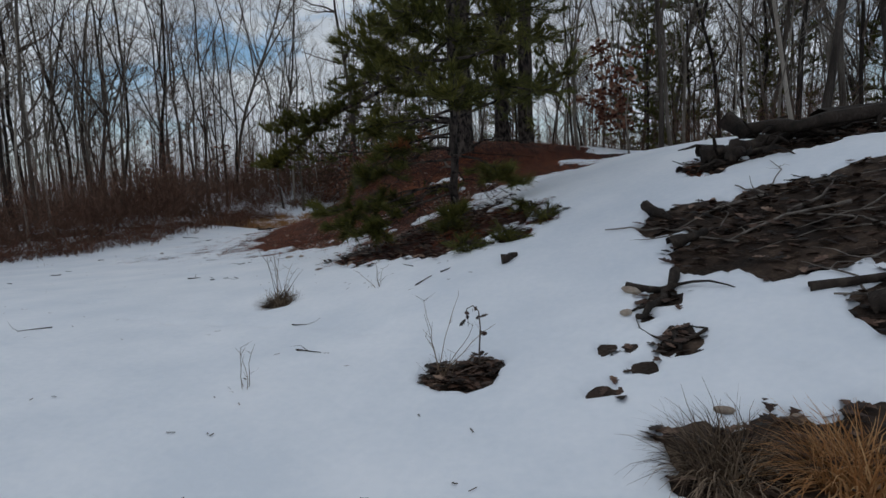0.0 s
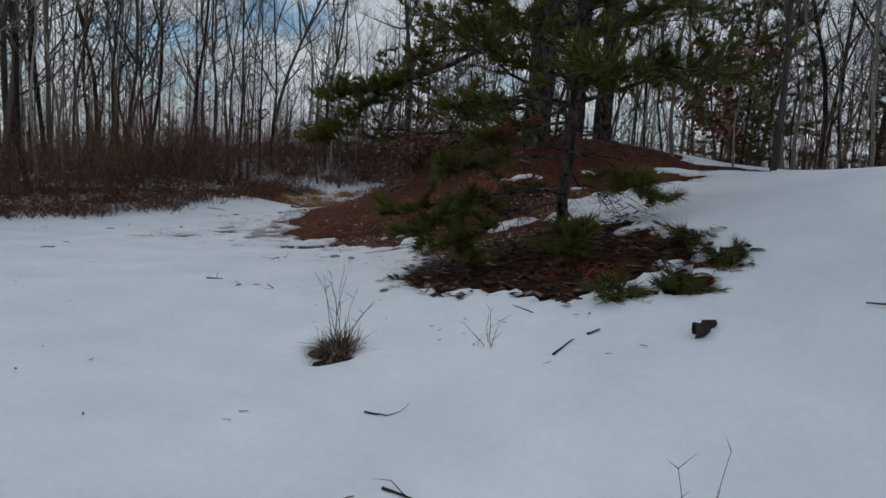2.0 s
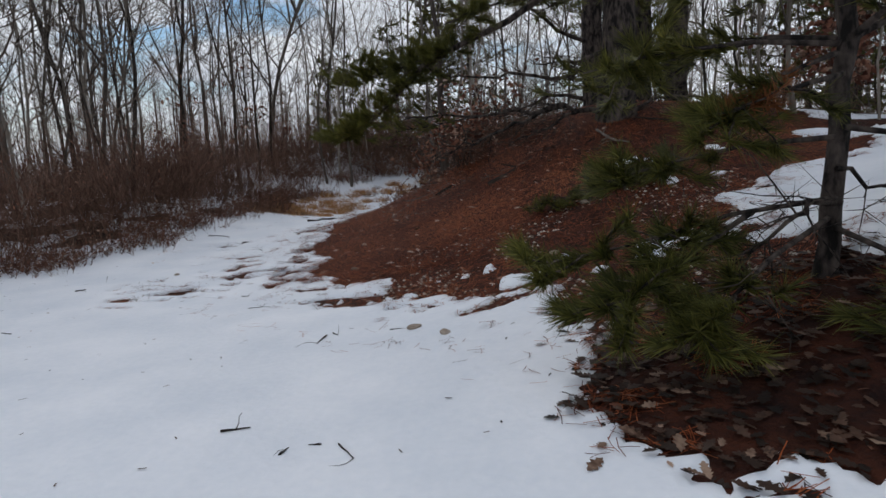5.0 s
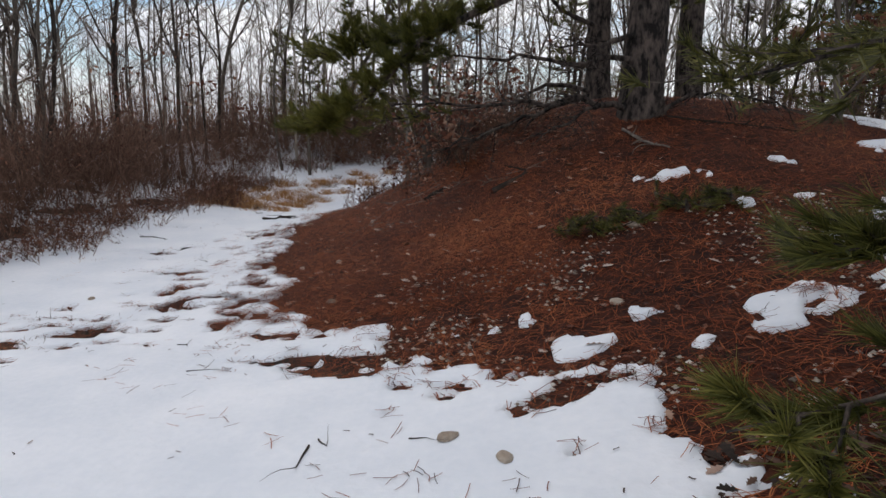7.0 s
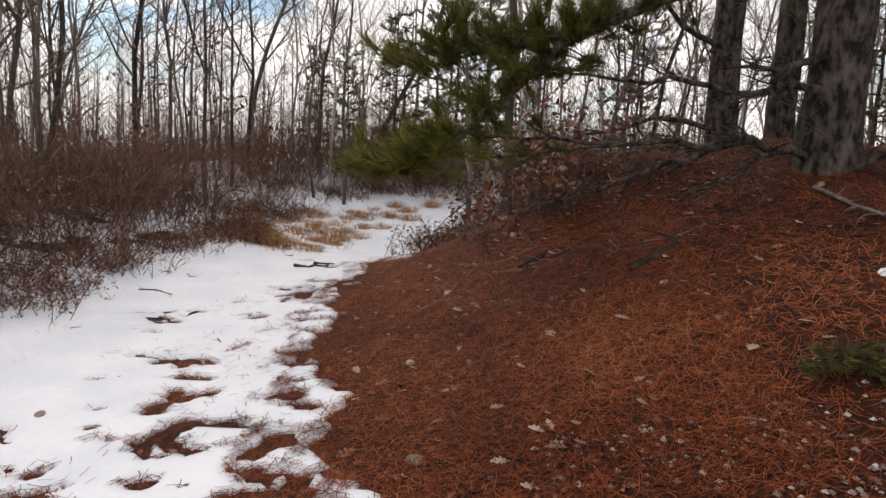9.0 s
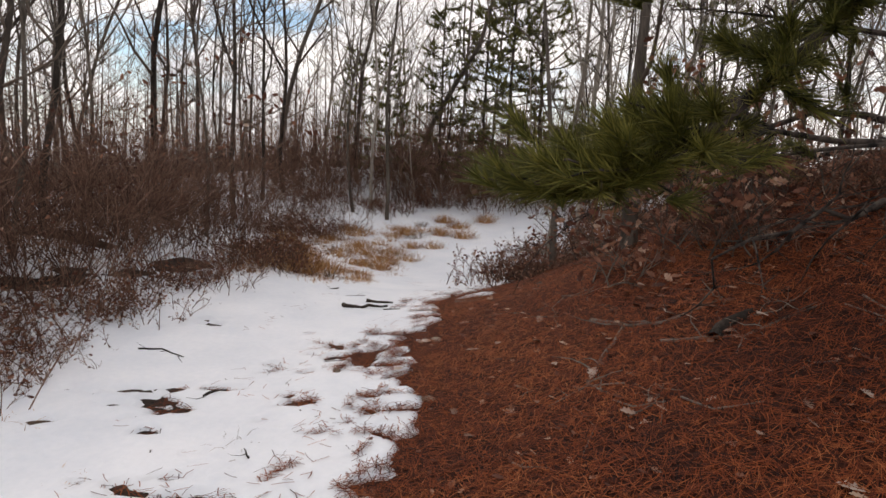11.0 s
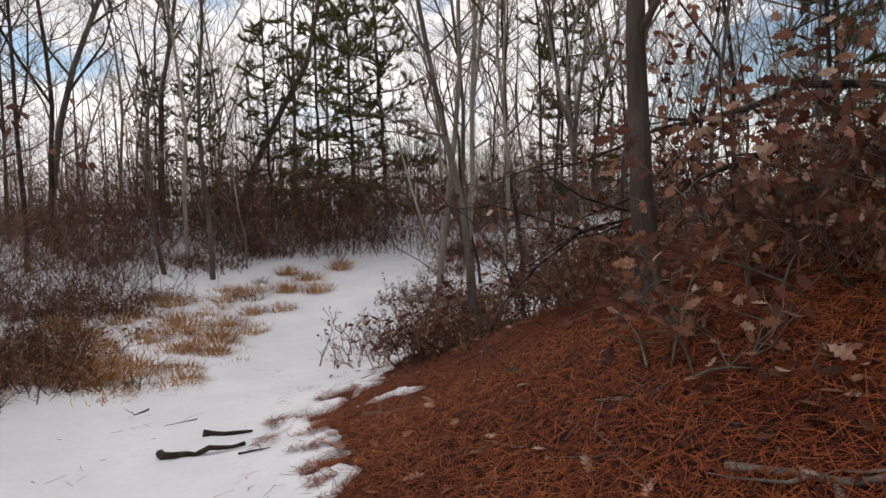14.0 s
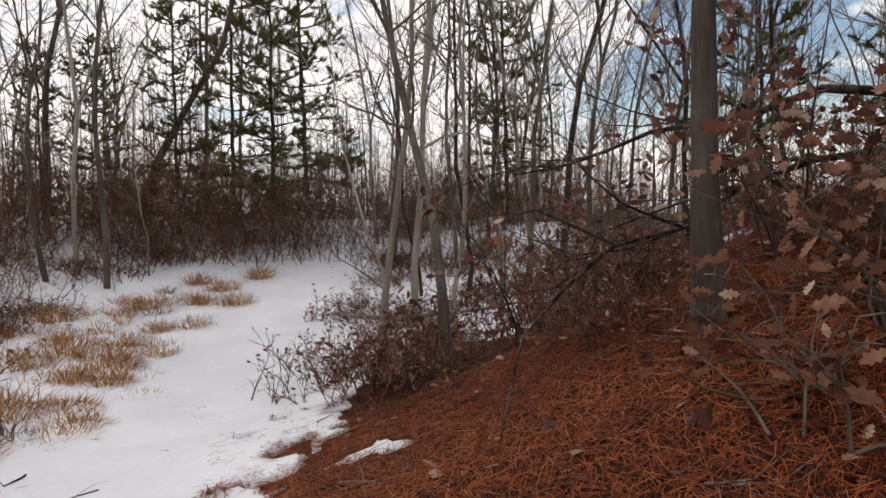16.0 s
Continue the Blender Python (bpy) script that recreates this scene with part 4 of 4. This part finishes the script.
grass("grass_tuft", 6, 0.0, 6.1, 0.1, 0.1, 14, GRASS_DARK, "few dry blades standing in the snow", 0, 4)
grass("grass_tuft", 7, -4.56, 19.3, 0.2, 0.1, 160, GRASS_GOLD, "small tan tuft in the trail's snow", -0.2)
g = random.Random(4)
GOLD = [(-5.9, 18.6), (-6.1, 19.2), (-6.0, 20.2), (-6.2, 20.9), (-5.8, 21.5), (-5.5, 22.6), (-6.4, 20.3), (-6.6, 18.4), (-7.0, 18.9), (-7.9, 19.8), (-8.0, 21.0), (-7.2, 22.8), (-6.6, 23.8), (-5.0, 23.6), (-7.2, 20.0), (-6.9, 19.4), (-6.5, 19.0), (-7.4, 19.2), (-7.0, 20.8), (-6.7, 21.4), (-6.2, 21.8), (-7.6, 20.6), (-5.9, 22.4), (-6.6, 22.4), (-5.5, 23.6), (-6.2, 23.4), (-5.2, 24.4), (-7.3, 18.4), (-6.9, 22.0), (-7.6, 21.6), (-4.6, 25.0), (-5.6, 24.8)]
for k, (x, y) in enumerate(GOLD):
    grass("grass_tussock", 20 + k, x, y, rr(g, 0.35, 0.75), rr(g, 0.14, 0.36), 420, GRASS_GOLD, "golden dry grass along the snowy trail", -0.22, 0, 0.0065)
h = random.Random(6)
for k in range(44):
    y = rr(h, 17.6, 24.6)
    x = -5.95 - 0.25 * math.sin(y * 0.9) + max(0, y - 22) * 0.4 - 2.3 * h.random() ** 1.6
    grass("grass_tussock", 200 + k, x, y, rr(h, 0.3, 0.8), rr(h, 0.1, 0.26), 230, GRASS_GOLD if k % 4 else GRASS_DARK, "low tan grass matted over thin snow", -0.3, 0, 0.006)
for k, (x, y) in enumerate([(-6.4, 13.3), (-6.1, 12.6), (-6.8, 13.9), (-6.0, 18.0), (-6.2, 18.9), (-5.6, 12.9), (-5.0, 13.4), (-6.9, 11.9), (-7.3, 11.3), (-5.35, 11.25), (-5.0, 10.65), (-6.45, 10.4)]):
    grass("grass_tuft", 50 + k, x, y, rr(g, 0.25, 0.4), 0.13, 220, GRASS_GOLD if k < 6 else GRASS_DARK, "flattened tan grass showing through the snow", -0.5)


# ---- dead wood ----
def stick(name, pts, r0, mat, label, category="stick", forks=0, seed=0, lift=0.6):
    """A branch that lies on the ground along points of the plan."""
    r = random.Random(seed)
    full = []
    for (a, b), (c, d) in zip(pts, pts[1:]):
        for k in range(4):
            full.append((a + (c - a) * k / 4, b + (d - b) * k / 4))
    full.append(pts[-1])
    wild = {"rotten_log": 0.9, "fallen_log": 0.55}.get(name, 0.3)
    path = [Vector((x + r.gauss(0, r0 * wild), y + r.gauss(0, r0 * wild), top_z(x, y) + r0 * (lift + r.gauss(0, wild * 0.5)))) for x, y in full]
    base = path[0].copy()
    v, f = [], []
    n = len(path) - 1
    tube(v, f, [p - base for p in path], [r0 * (1 - 0.55 * k / n) * rr(r, 1 - 0.45 * wild, 1 + 0.4 * wild) for k in range(n + 1)], 7)
    ob = new(name, mesh(name, v, f, mat))
    ob.location = base
    for _ in range(forks):
        j = r.randint(min(2, n), n)
        q = limb_path(r, path[j] - base, around(r, rr(r, -0.1, 0.5)), rr(r, 0.12, 0.45) * (0.4 + 20 * min(r0, 0.03)), 4, 0.25, -0.05)
        sv, sf = [], []
        tube(sv, sf, q, [r0 * 0.45 * (1 - 0.2 * k) for k in range(5)], 4)
        part("side_twig", mesh("side_twig", sv, sf, mat), ob)
    return tagged(ob, label, category)


stick("fallen_log", [(-5.43, 16.46), (-5.2, 16.42), (-4.93, 16.42)], 0.026, ROTTEN, "dark rotting stick lying on trail snow", "log", 0, 1)
stick("fallen_log", [(-5.27, 16.78), (-4.92, 16.69)], 0.023, ROTTEN, "dark rotting stick lying on trail snow", "log", 0, 2)
stick("fallen_branch", [(-3.05, 14.67), (-2.85, 14.41), (-2.65, 14.29), (-2.31, 14.33)], 0.017, DEADWOOD, "grey forked branch on rust needles", "branch", 9, 3)
stick("fallen_branch", [(-2.87, 14.41), (-3.04, 14.09), (-3.14, 13.85), (-3.04, 13.7)], 0.014, DEADWOOD, "grey forked branch on rust needles", "branch", 7, 4)
stick("fallen_branch", [(-2.7, 14.1), (-2.3, 13.9), (-1.9, 13.95)], 0.012, DEADWOOD, "grey forked branch on rust needles", "branch", 9, 5)
stick("fallen_branch", [(-4.24, 16.57), (-4.05, 16.42), (-3.91, 16.38)], 0.012, DEADWOOD, "grey stick half in the snow beside the trail", "branch", 3, 12)
stick("fallen_branch", [(-5.53, 13.93), (-5.47, 14.12)], 0.012, ROTTEN, "short dark stick lying on trail snow", "branch", 2, 13)
stick("fallen_branch", [(-6.46, 14.6), (-6.3, 14.66), (-6.05, 14.55)], 0.008, ROTTEN, "short dark stick lying on trail snow", "branch", 3, 14)
stick("fallen_branch", [(-3.55, 14.05), (-3.43, 13.93)], 0.006, DEADWOOD, "thin pale twig on rust needles", "branch", 1, 15)
stick("wood_chunk", [(-2.45, 13.98), (-2.2, 14.1)], 0.05, ROTTEN, "black rotten wood sunk in needles", "wood", 0, 6, 0.2)
stick("wood_chunk", [(-1.65, 13.3), (-1.25, 13.45)], 0.045, ROTTEN, "black rotten wood sunk in needles", "wood", 2, 7, 0.2)
stick("wood_chunk", [(1.02, 6.02), (1.11, 6.1)], 0.04, ROTTEN, "dark broken wood chunk lying on snow", "wood", 1, 11, 0.6)
stick("fallen_branch", [(0.35, 14.0), (0.9, 13.7), (1.6, 13.6)], 0.016, ROTTEN, "bare dark branch below the pine", "branch", 10, 8, 1)
stick("fallen_branch", [(-0.2, 13.75), (-0.1, 13.3), (0.1, 13.0)], 0.02, DEADWOOD, "bare grey branch below the pine", "branch", 8, 9, 2)
stick("fallen_branch", [(-3.7, 21.5), (-3.0, 20.3), (-2.2, 19.2)], 0.03, DEADWOOD, "thin fallen stem across the scrub", "branch", 4, 10, 8)
# the heap of rotten logs on the bank
for k, (pts, w) in enumerate([([(2.7, 8.25), (3.4, 8.2), (4.3, 8.5)], 0.07), ([(2.85, 7.9), (3.5, 8.3), (3.9, 8.8)], 0.06), ([(3.0, 8.5), (3.6, 8.0), (4.6, 7.8)], 0.08), ([(2.6, 8.05), (2.9, 8.0), (3.2, 8.1)], 0.05), ([(2.75, 8.35), (2.95, 8.15), (3.1, 7.75)], 0.06), ([(2.9, 8.0), (3.6, 8.15), (4.2, 8.05)], 0.05), ([(2.5, 8.1), (2.75, 8.12)], 0.03), ([(3.8, 8.2), (5.0, 8.4), (6.0, 8.3)], 0.09)]):
    stick("rotten_log", [(a + 0.15, b - 0.95) for a, b in pts], w, ROTTEN, "black rotting log heaped on the leafy bank", "log", 9, 20 + k, 0.5 + 0.9 * (k % 3))
for k, (pts, w) in enumerate([([(2.1, 5.12), (1.95, 4.9), (1.76, 4.7)], 0.035), ([(1.78, 5.08), (2.05, 5.0)], 0.03), ([(1.82, 4.4), (2.05, 4.44)], 0.018), ([(1.9, 4.55), (1.9, 4.32)], 0.022), ([(2.2, 6.4), (2.3, 6.05)], 0.05), ([(2.15, 5.5), (2.4, 5.6)], 0.05), ([(2.75, 4.3), (3.1, 4.0)], 0.06), ([(2.6, 4.55), (3.3, 4.4)], 0.03)]):
    stick("rotten_branch", pts, w, ROTTEN, "dark decayed branch poking from snow", "branch", 1, 40 + k)
for k in range(60):
    x, y = rr(g, 2.1, 4.4), rr(g, 3.8, 6.6)
    a, d = rr(g, 0, 3.1), rr(g, 0.3, 0.9)
    if inside(x, y, LEAF_BED) > 0:
        stick("dead_twig", [(x, y), (x + math.cos(a) * d * 0.5, y + math.sin(a) * d * 0.5), (x + math.cos(a + 0.3) * d, y + math.sin(a + 0.3) * d)], rr(g, 0.005, 0.013), DEADWOOD, "thin dead twig on the leafy bank", "twig", 2, 60 + k, 2)
for k in range(70):
    x, y = rr(g, -6.2, 0.6), rr(g, 3.6, 19.0)
    a, d = rr(g, 0, 6.3), rr(g, 0.05, 0.22)
    if bare(x, y) < -0.05 and trail(x, y) < 0:
        stick("dead_twig", [(x, y), (x + math.cos(a) * d, y + math.sin(a) * d)], rr(g, 0.003, 0.007), ROTTEN, "small dark twig lying on snow", "twig", 1, 120 + k, 1)


for k in range(60):
    x, y = rr(g, -3.6, -1.3), rr(g, 13.2, 17.6)
    a, d = rr(g, 0, 6.3), rr(g, 0.15, 0.5)
    stick("dead_twig", [(x, y), (x + math.cos(a) * d * 0.5, y + math.sin(a) * d * 0.5), (x + math.cos(a + 0.4) * d, y + math.sin(a + 0.4) * d)], rr(g, 0.003, 0.007), DEADWOOD, "thin grey twig among fallen needles", "twig", 2, 300 + k, 2.5)


# ---- withered plant on its bare patch ----
def withered_plant(x, y):
    r = random.Random(2)
    v, f, lv, lf = [], [], [], []
    p = [Vector(q) for q in [(0, 0, -0.02), (0.005, 0, 0.12), (0.015, 0.0, 0.24), (0.01, 0, 0.33), (-0.02, 0, 0.36), (-0.05, 0, 0.345), (-0.06, 0, 0.32)]]
    tube(v, f, p, [0.005, 0.0045, 0.004, 0.0035, 0.003, 0.003, 0.002], 5)
    for k in range(12):
        q = p[1 + k % 6]
        leaf_into(lv, lf, r, q + Vector((r.gauss(0, 0.008), r.gauss(0, 0.008), -0.03)), rr(r, 0.03, 0.06))
    thing = new("withered_plant", mesh("plant_stem", v, f, TWIG))
    thing.location = (x, y, ground_z(x, y))
    part("shrivelled_leaves", mesh("shrivelled_leaves", lv, lf, DARK_LEAF), thing)
    return tagged(thing, "withered dark plant nodding over dead leaves", "plant")


withered_plant(0.89, 4.45)


def pine_cone(x, y):
    """A small open cone: rings of woody scales round a core."""
    v, f = [], []
    tube(v, f, [Vector((0, 0, 0.002)), Vector((0, 0, 0.02)), Vector((0, 0, 0.045)), Vector((0, 0, 0.06))], [0.01, 0.016, 0.012, 0.004], 8)
    for k in range(40):
        a, u = k * 2.4, k / 40
        out = Vector((math.cos(a), math.sin(a), 0.25 + 0.7 * u)).normalized()
        side = Vector((-math.sin(a), math.cos(a), 0))
        p = Vector((0, 0, 0.004 + 0.052 * u)) + out * 0.008
        q = p + out * 0.02 * math.sin(0.6 + 2.2 * u)
        n = len(v)
        v.extend([p - side * 0.004, p + side * 0.004, q + side * 0.006, q - side * 0.006, q + Vector((0, 0, 0.004))])
        f.extend([(n, n + 1, n + 2, n + 3), (n + 3, n + 2, n + 4), (n, n + 3, n + 4), (n + 1, n + 4, n + 2)])
    ob = new("pine_cone", mesh("pine_cone", v, f, DEADWOOD, False))
    ob.matrix_basis = pose(x, y, top_z(x, y) + 0.012, 60, 20, 40)
    return tagged(ob, "open grey pine cone lying on rust needles", "pine cone")


pine_cone(-3.09, 15.63)
pine_cone(-3.42, 16.13)


# ---- stones ----
def stone(name, seed, x, y, size, label, squash=0.55):
    r = random.Random(seed)
    bm = bmesh.new()
    bmesh.ops.create_icosphere(bm, subdivisions=2, radius=size)
    for q in bm.verts:
        q.co *= 1 + 0.28 * (noise.noise(q.co / size * 0.9 + Vector((seed * 3.1, 0, 0))))
        q.co.z *= squash
        q.co.x *= 1.35
    me = bpy.data.meshes.new(name)
    bm.to_mesh(me)
    bm.free()
    me.materials.append(STONE)
    me.polygons.foreach_set("use_smooth", [True] * len(me.polygons))
    ob = new(name, me)
    ob.matrix_basis = pose(x, y, top_z(x, y) + size * 0.15, rr(r, -8, 8), rr(r, -8, 8), rr(r, 0, 180))
    return tagged(ob, label, "stone")


STONES = [(-3.01, 11.5, 0.045), (1.81, 5.06, 0.045), (1.72, 4.8, 0.035), (2.14, 3.66, 0.03), (1.9, 3.75, 0.03), (-1.65, 8.99, 0.035), (-4.82, 14.48, 0.03), (-4.07, 14.0, 0.035), (-1.9, 9.2, 0.04), (-3.23, 12.7, 0.035), (-4.2, 15.1, 0.04), (-0.55, 11.6, 0.05), (-5.3, 11.8, 0.03), (-0.9, 10.5, 0.04)]
for k, (x, y, s) in enumerate(STONES):
    stone("stone", k + 1, x, y, s, "rounded pale stone half sunk in the ground")


# ---- litter ----
def scatter(n, x0, x1, y0, y1, seed, keep):
    q = np.random.default_rng(seed)
    x, y = q.uniform(x0, x1, n), q.uniform(y0, y1, n)
    ok = keep(x, y)
    return x[ok], y[ok], q


def flakes(name, x, y, q, length, width, mat, label, category, lift=0.006, tilt=0.25):
    """Thin slivers lying every way on the ground, as one mesh."""
    n = len(x)
    a, l, w = q.uniform(0, 2 * np.pi, n), length * q.uniform(0.6, 1.2, n), width * q.uniform(0.7, 1.2, n)
    z = lie(x, y) + np.maximum(0, snow_depth(x, y)) + q.uniform(0.0, lift, n)
    bow = q.normal(0, 0.22, n)
    t = q.normal(0, tilt, n)
    def spot(u, v):
        px = x + np.cos(a + bow * u) * l * u - np.sin(a) * w * v
        py = y + np.sin(a + bow * u) * l * u + np.cos(a) * w * v
        pz = lie(px, py) - lie(x, y) + z + np.abs(t) * l * (u + 0.5) * 0.35 + 0.004
        return np.stack([px, py, pz], -1)
    v = np.stack([spot(-0.5, -0.5), spot(0.0, -0.5), spot(0.5, -0.5), spot(0.5, 0.5), spot(0.0, 0.5), spot(-0.5, 0.5)], 1).reshape(-1, 3)
    k = np.arange(n)[:, None] * 6
    f = np.concatenate([k + [0, 1, 4, 5], k + [1, 2, 3, 4]], 1).reshape(-1, 4)
    return tagged(new(name, mesh(name, v.tolist(), f.tolist(), mat, False)), label, category, kind="stuff")


carpet_at = lambda x, y: needles_at(x, y) & ((y > 8.8) | (rough(x, y + 30, 0.3, 2) > 0.56))
needles_at = lambda x, y: (inside(x, y, NEEDLE_BED) > -2.2) & ((bare(x, y) > -0.025) | ((inside(x, y, NEEDLE_BED) > -0.5) & (inside(x, y, NEEDLE_BED) < 0.12) & (bare(x, y) > -0.12) & (rough(x + 5, y, 0.15, 2) > 0.6)))
x, y, q = scatter(165000, -5.8, 2.9, 6.6, 19.5, 3, carpet_at)
flakes("needle_litter", x, y, q, 0.10, 0.0036, NEEDLE_FALLEN, "rust-red carpet of fallen pine needles", "pine needles", 0.012)
x, y, q = scatter(70000, -4.9, -1.2, 11.0, 17.5, 4, needles_at)
flakes("needle_litter", x, y, q, 0.095, 0.0028, NEEDLE_FALLEN, "rust-red carpet of fallen pine needles", "pine needles", 0.03)


def leaf_litter(n, x0, x1, y0, y1, seed, keep, size, mat, label):
    x, y, _ = scatter(n, x0, x1, y0, y1, seed, keep)
    r = random.Random(seed)
    v, f = [], []
    for a, b in zip(x, y):
        leaf_into(v, f, r, Vector((a, b, top_z(a, b) + rr(r, 0.004, 0.02))), size * rr(r, 0.6, 1.25), True)
    tagged(new("leaf_litter", mesh("leaf_litter", v, f, mat)), label, "leaves", kind="stuff")


leaf_litter(8500, 0.3, 5.2, 3.0, 9.0, 5, lambda x, y: (inside(x, y, LEAF_BED) > -0.04) & (bare(x, y) > -0.01), 0.1, DARK_LEAF, "matted dark brown leaves on the bank")
leaf_litter(1500, -9.5, 2.5, 20.0, 28.0, 19, lambda x, y: (trail(x, y) > 0.1) & (rough(x, y, 1.2, 3) > 0.5), 0.1, DARK_LEAF, "brown leaves strewn over snow in the wood")
leaf_litter(900, -10.0, -5.5, 11.0, 24.0, 6, lambda x, y: (bare(x, y) > -0.02) & (trail(x, y) > 0), 0.08, DARK_LEAF, "dark brown leaves between snow patches")
leaf_litter(420, 0.55, 1.05, 4.2, 4.65, 18, lambda x, y: bare(x, y) > 0.0, 0.06, DARK_LEAF, "dead leaves on a bare patch in the snow")
leaf_litter(2400, -1.1, 1.6, 6.5, 8.9, 16, lambda x, y: needles_at(x, y), 0.085, DARK_LEAF, "dark brown leaves under the young pine")
leaf_litter(1100, -3.0, -0.6, 14.2, 18.2, 17, needles_at, 0.09, OAK_LEAF, "curled brown oak leaves under the scrub")
leaf_litter(2600, -5.0, 1.5, 7.0, 19.5, 9, needles_at, 0.06, OAK_LEAF, "small brown leaf scraps on the needles")

x, y, q = scatter(900, -7.0, 2.0, 2.8, 20.0, 14, lambda x, y: (bare(x, y) < -0.04) & (trail(x, y) < 0.3) & (rough(x, y, 1.3, 2) > 0.47))
flakes("snow_debris", x, y, q, 0.035, 0.007, DARK_LEAF, "dark specks of bark and leaf on snow", "debris", 0.004, 0.1)
x, y, q = scatter(9000, -6.6, 1.5, 7.5, 20.0, 15, lambda x, y: (bare(x, y) < 0.0) & (inside(x, y, NEEDLE_BED) > -1.5) & (inside(x, y, NEEDLE_BED) < 0.05) & (rough(x, y, 0.6, 3) > 0.52 - 0.08 * inside(x, y, NEEDLE_BED)))
flakes("loose_needles", x, y, q, 0.09, 0.0035, NEEDLE_FALLEN, "loose rust needles strewn over trail snow", "pine needles", 0.004, 0.1)

# pale oak leaves that lie singly on the needles
x, y, _ = scatter(900, -4.6, 0.0, 8.6, 18.0, 8, lambda x, y: inside(x, y, NEEDLE_BED) > -0.05)
r = random.Random(9)
SHAPES = []
for k in range(8):
    v, f = [], []
    leaf_into(v, f, r, Vector((0, 0, 0)), 0.105, True)
    SHAPES.append(mesh("oak_leaf", v, f, PALE_LEAF))
for k, (a, b) in enumerate(zip(x, y)):
    if k < 300:
        ob = new("oak_leaf", SHAPES[k % 8])
        s = rr(r, 0.6, 1.15)
        ob.matrix_basis = pose(a, b, top_z(a, b) + 0.008, rr(r, -15, 15), rr(r, -15, 15), rr(r, 0, 360)) @ Matrix.Diagonal((s, s, s, 1))
        ob.parent = ground

# grit and pebbles at the foot of the mound and below the bank
x, y, q = scatter(2600, -2.6, 0.9, 8.6, 11.6, 10, lambda x, y: (rough(x, y, 0.7, 2) > 0.5) & (inside(x, y, NEEDLE_BED) > -0.3))
v, f = [], []
for a, b in zip(x, y):
    s, n = float(q.uniform(0.006, 0.02)), len(v)
    c = Vector((a, b, lie(a, b) + s * 0.3))
    v.extend([c + Vector((s * 1.2, 0, 0)), c + Vector((0, s, 0)), c - Vector((s, 0, 0)), c - Vector((0, s * 1.2, 0)), c + Vector((0, 0, s * 0.8))])
    f.extend([(n, n + 1, n + 4), (n + 1, n + 2, n + 4), (n + 2, n + 3, n + 4), (n + 3, n, n + 4)])
tagged(new("gravel", mesh("gravel", v, f, GRIT)), "pale grit and pebbles among the needles", "gravel", kind="stuff")
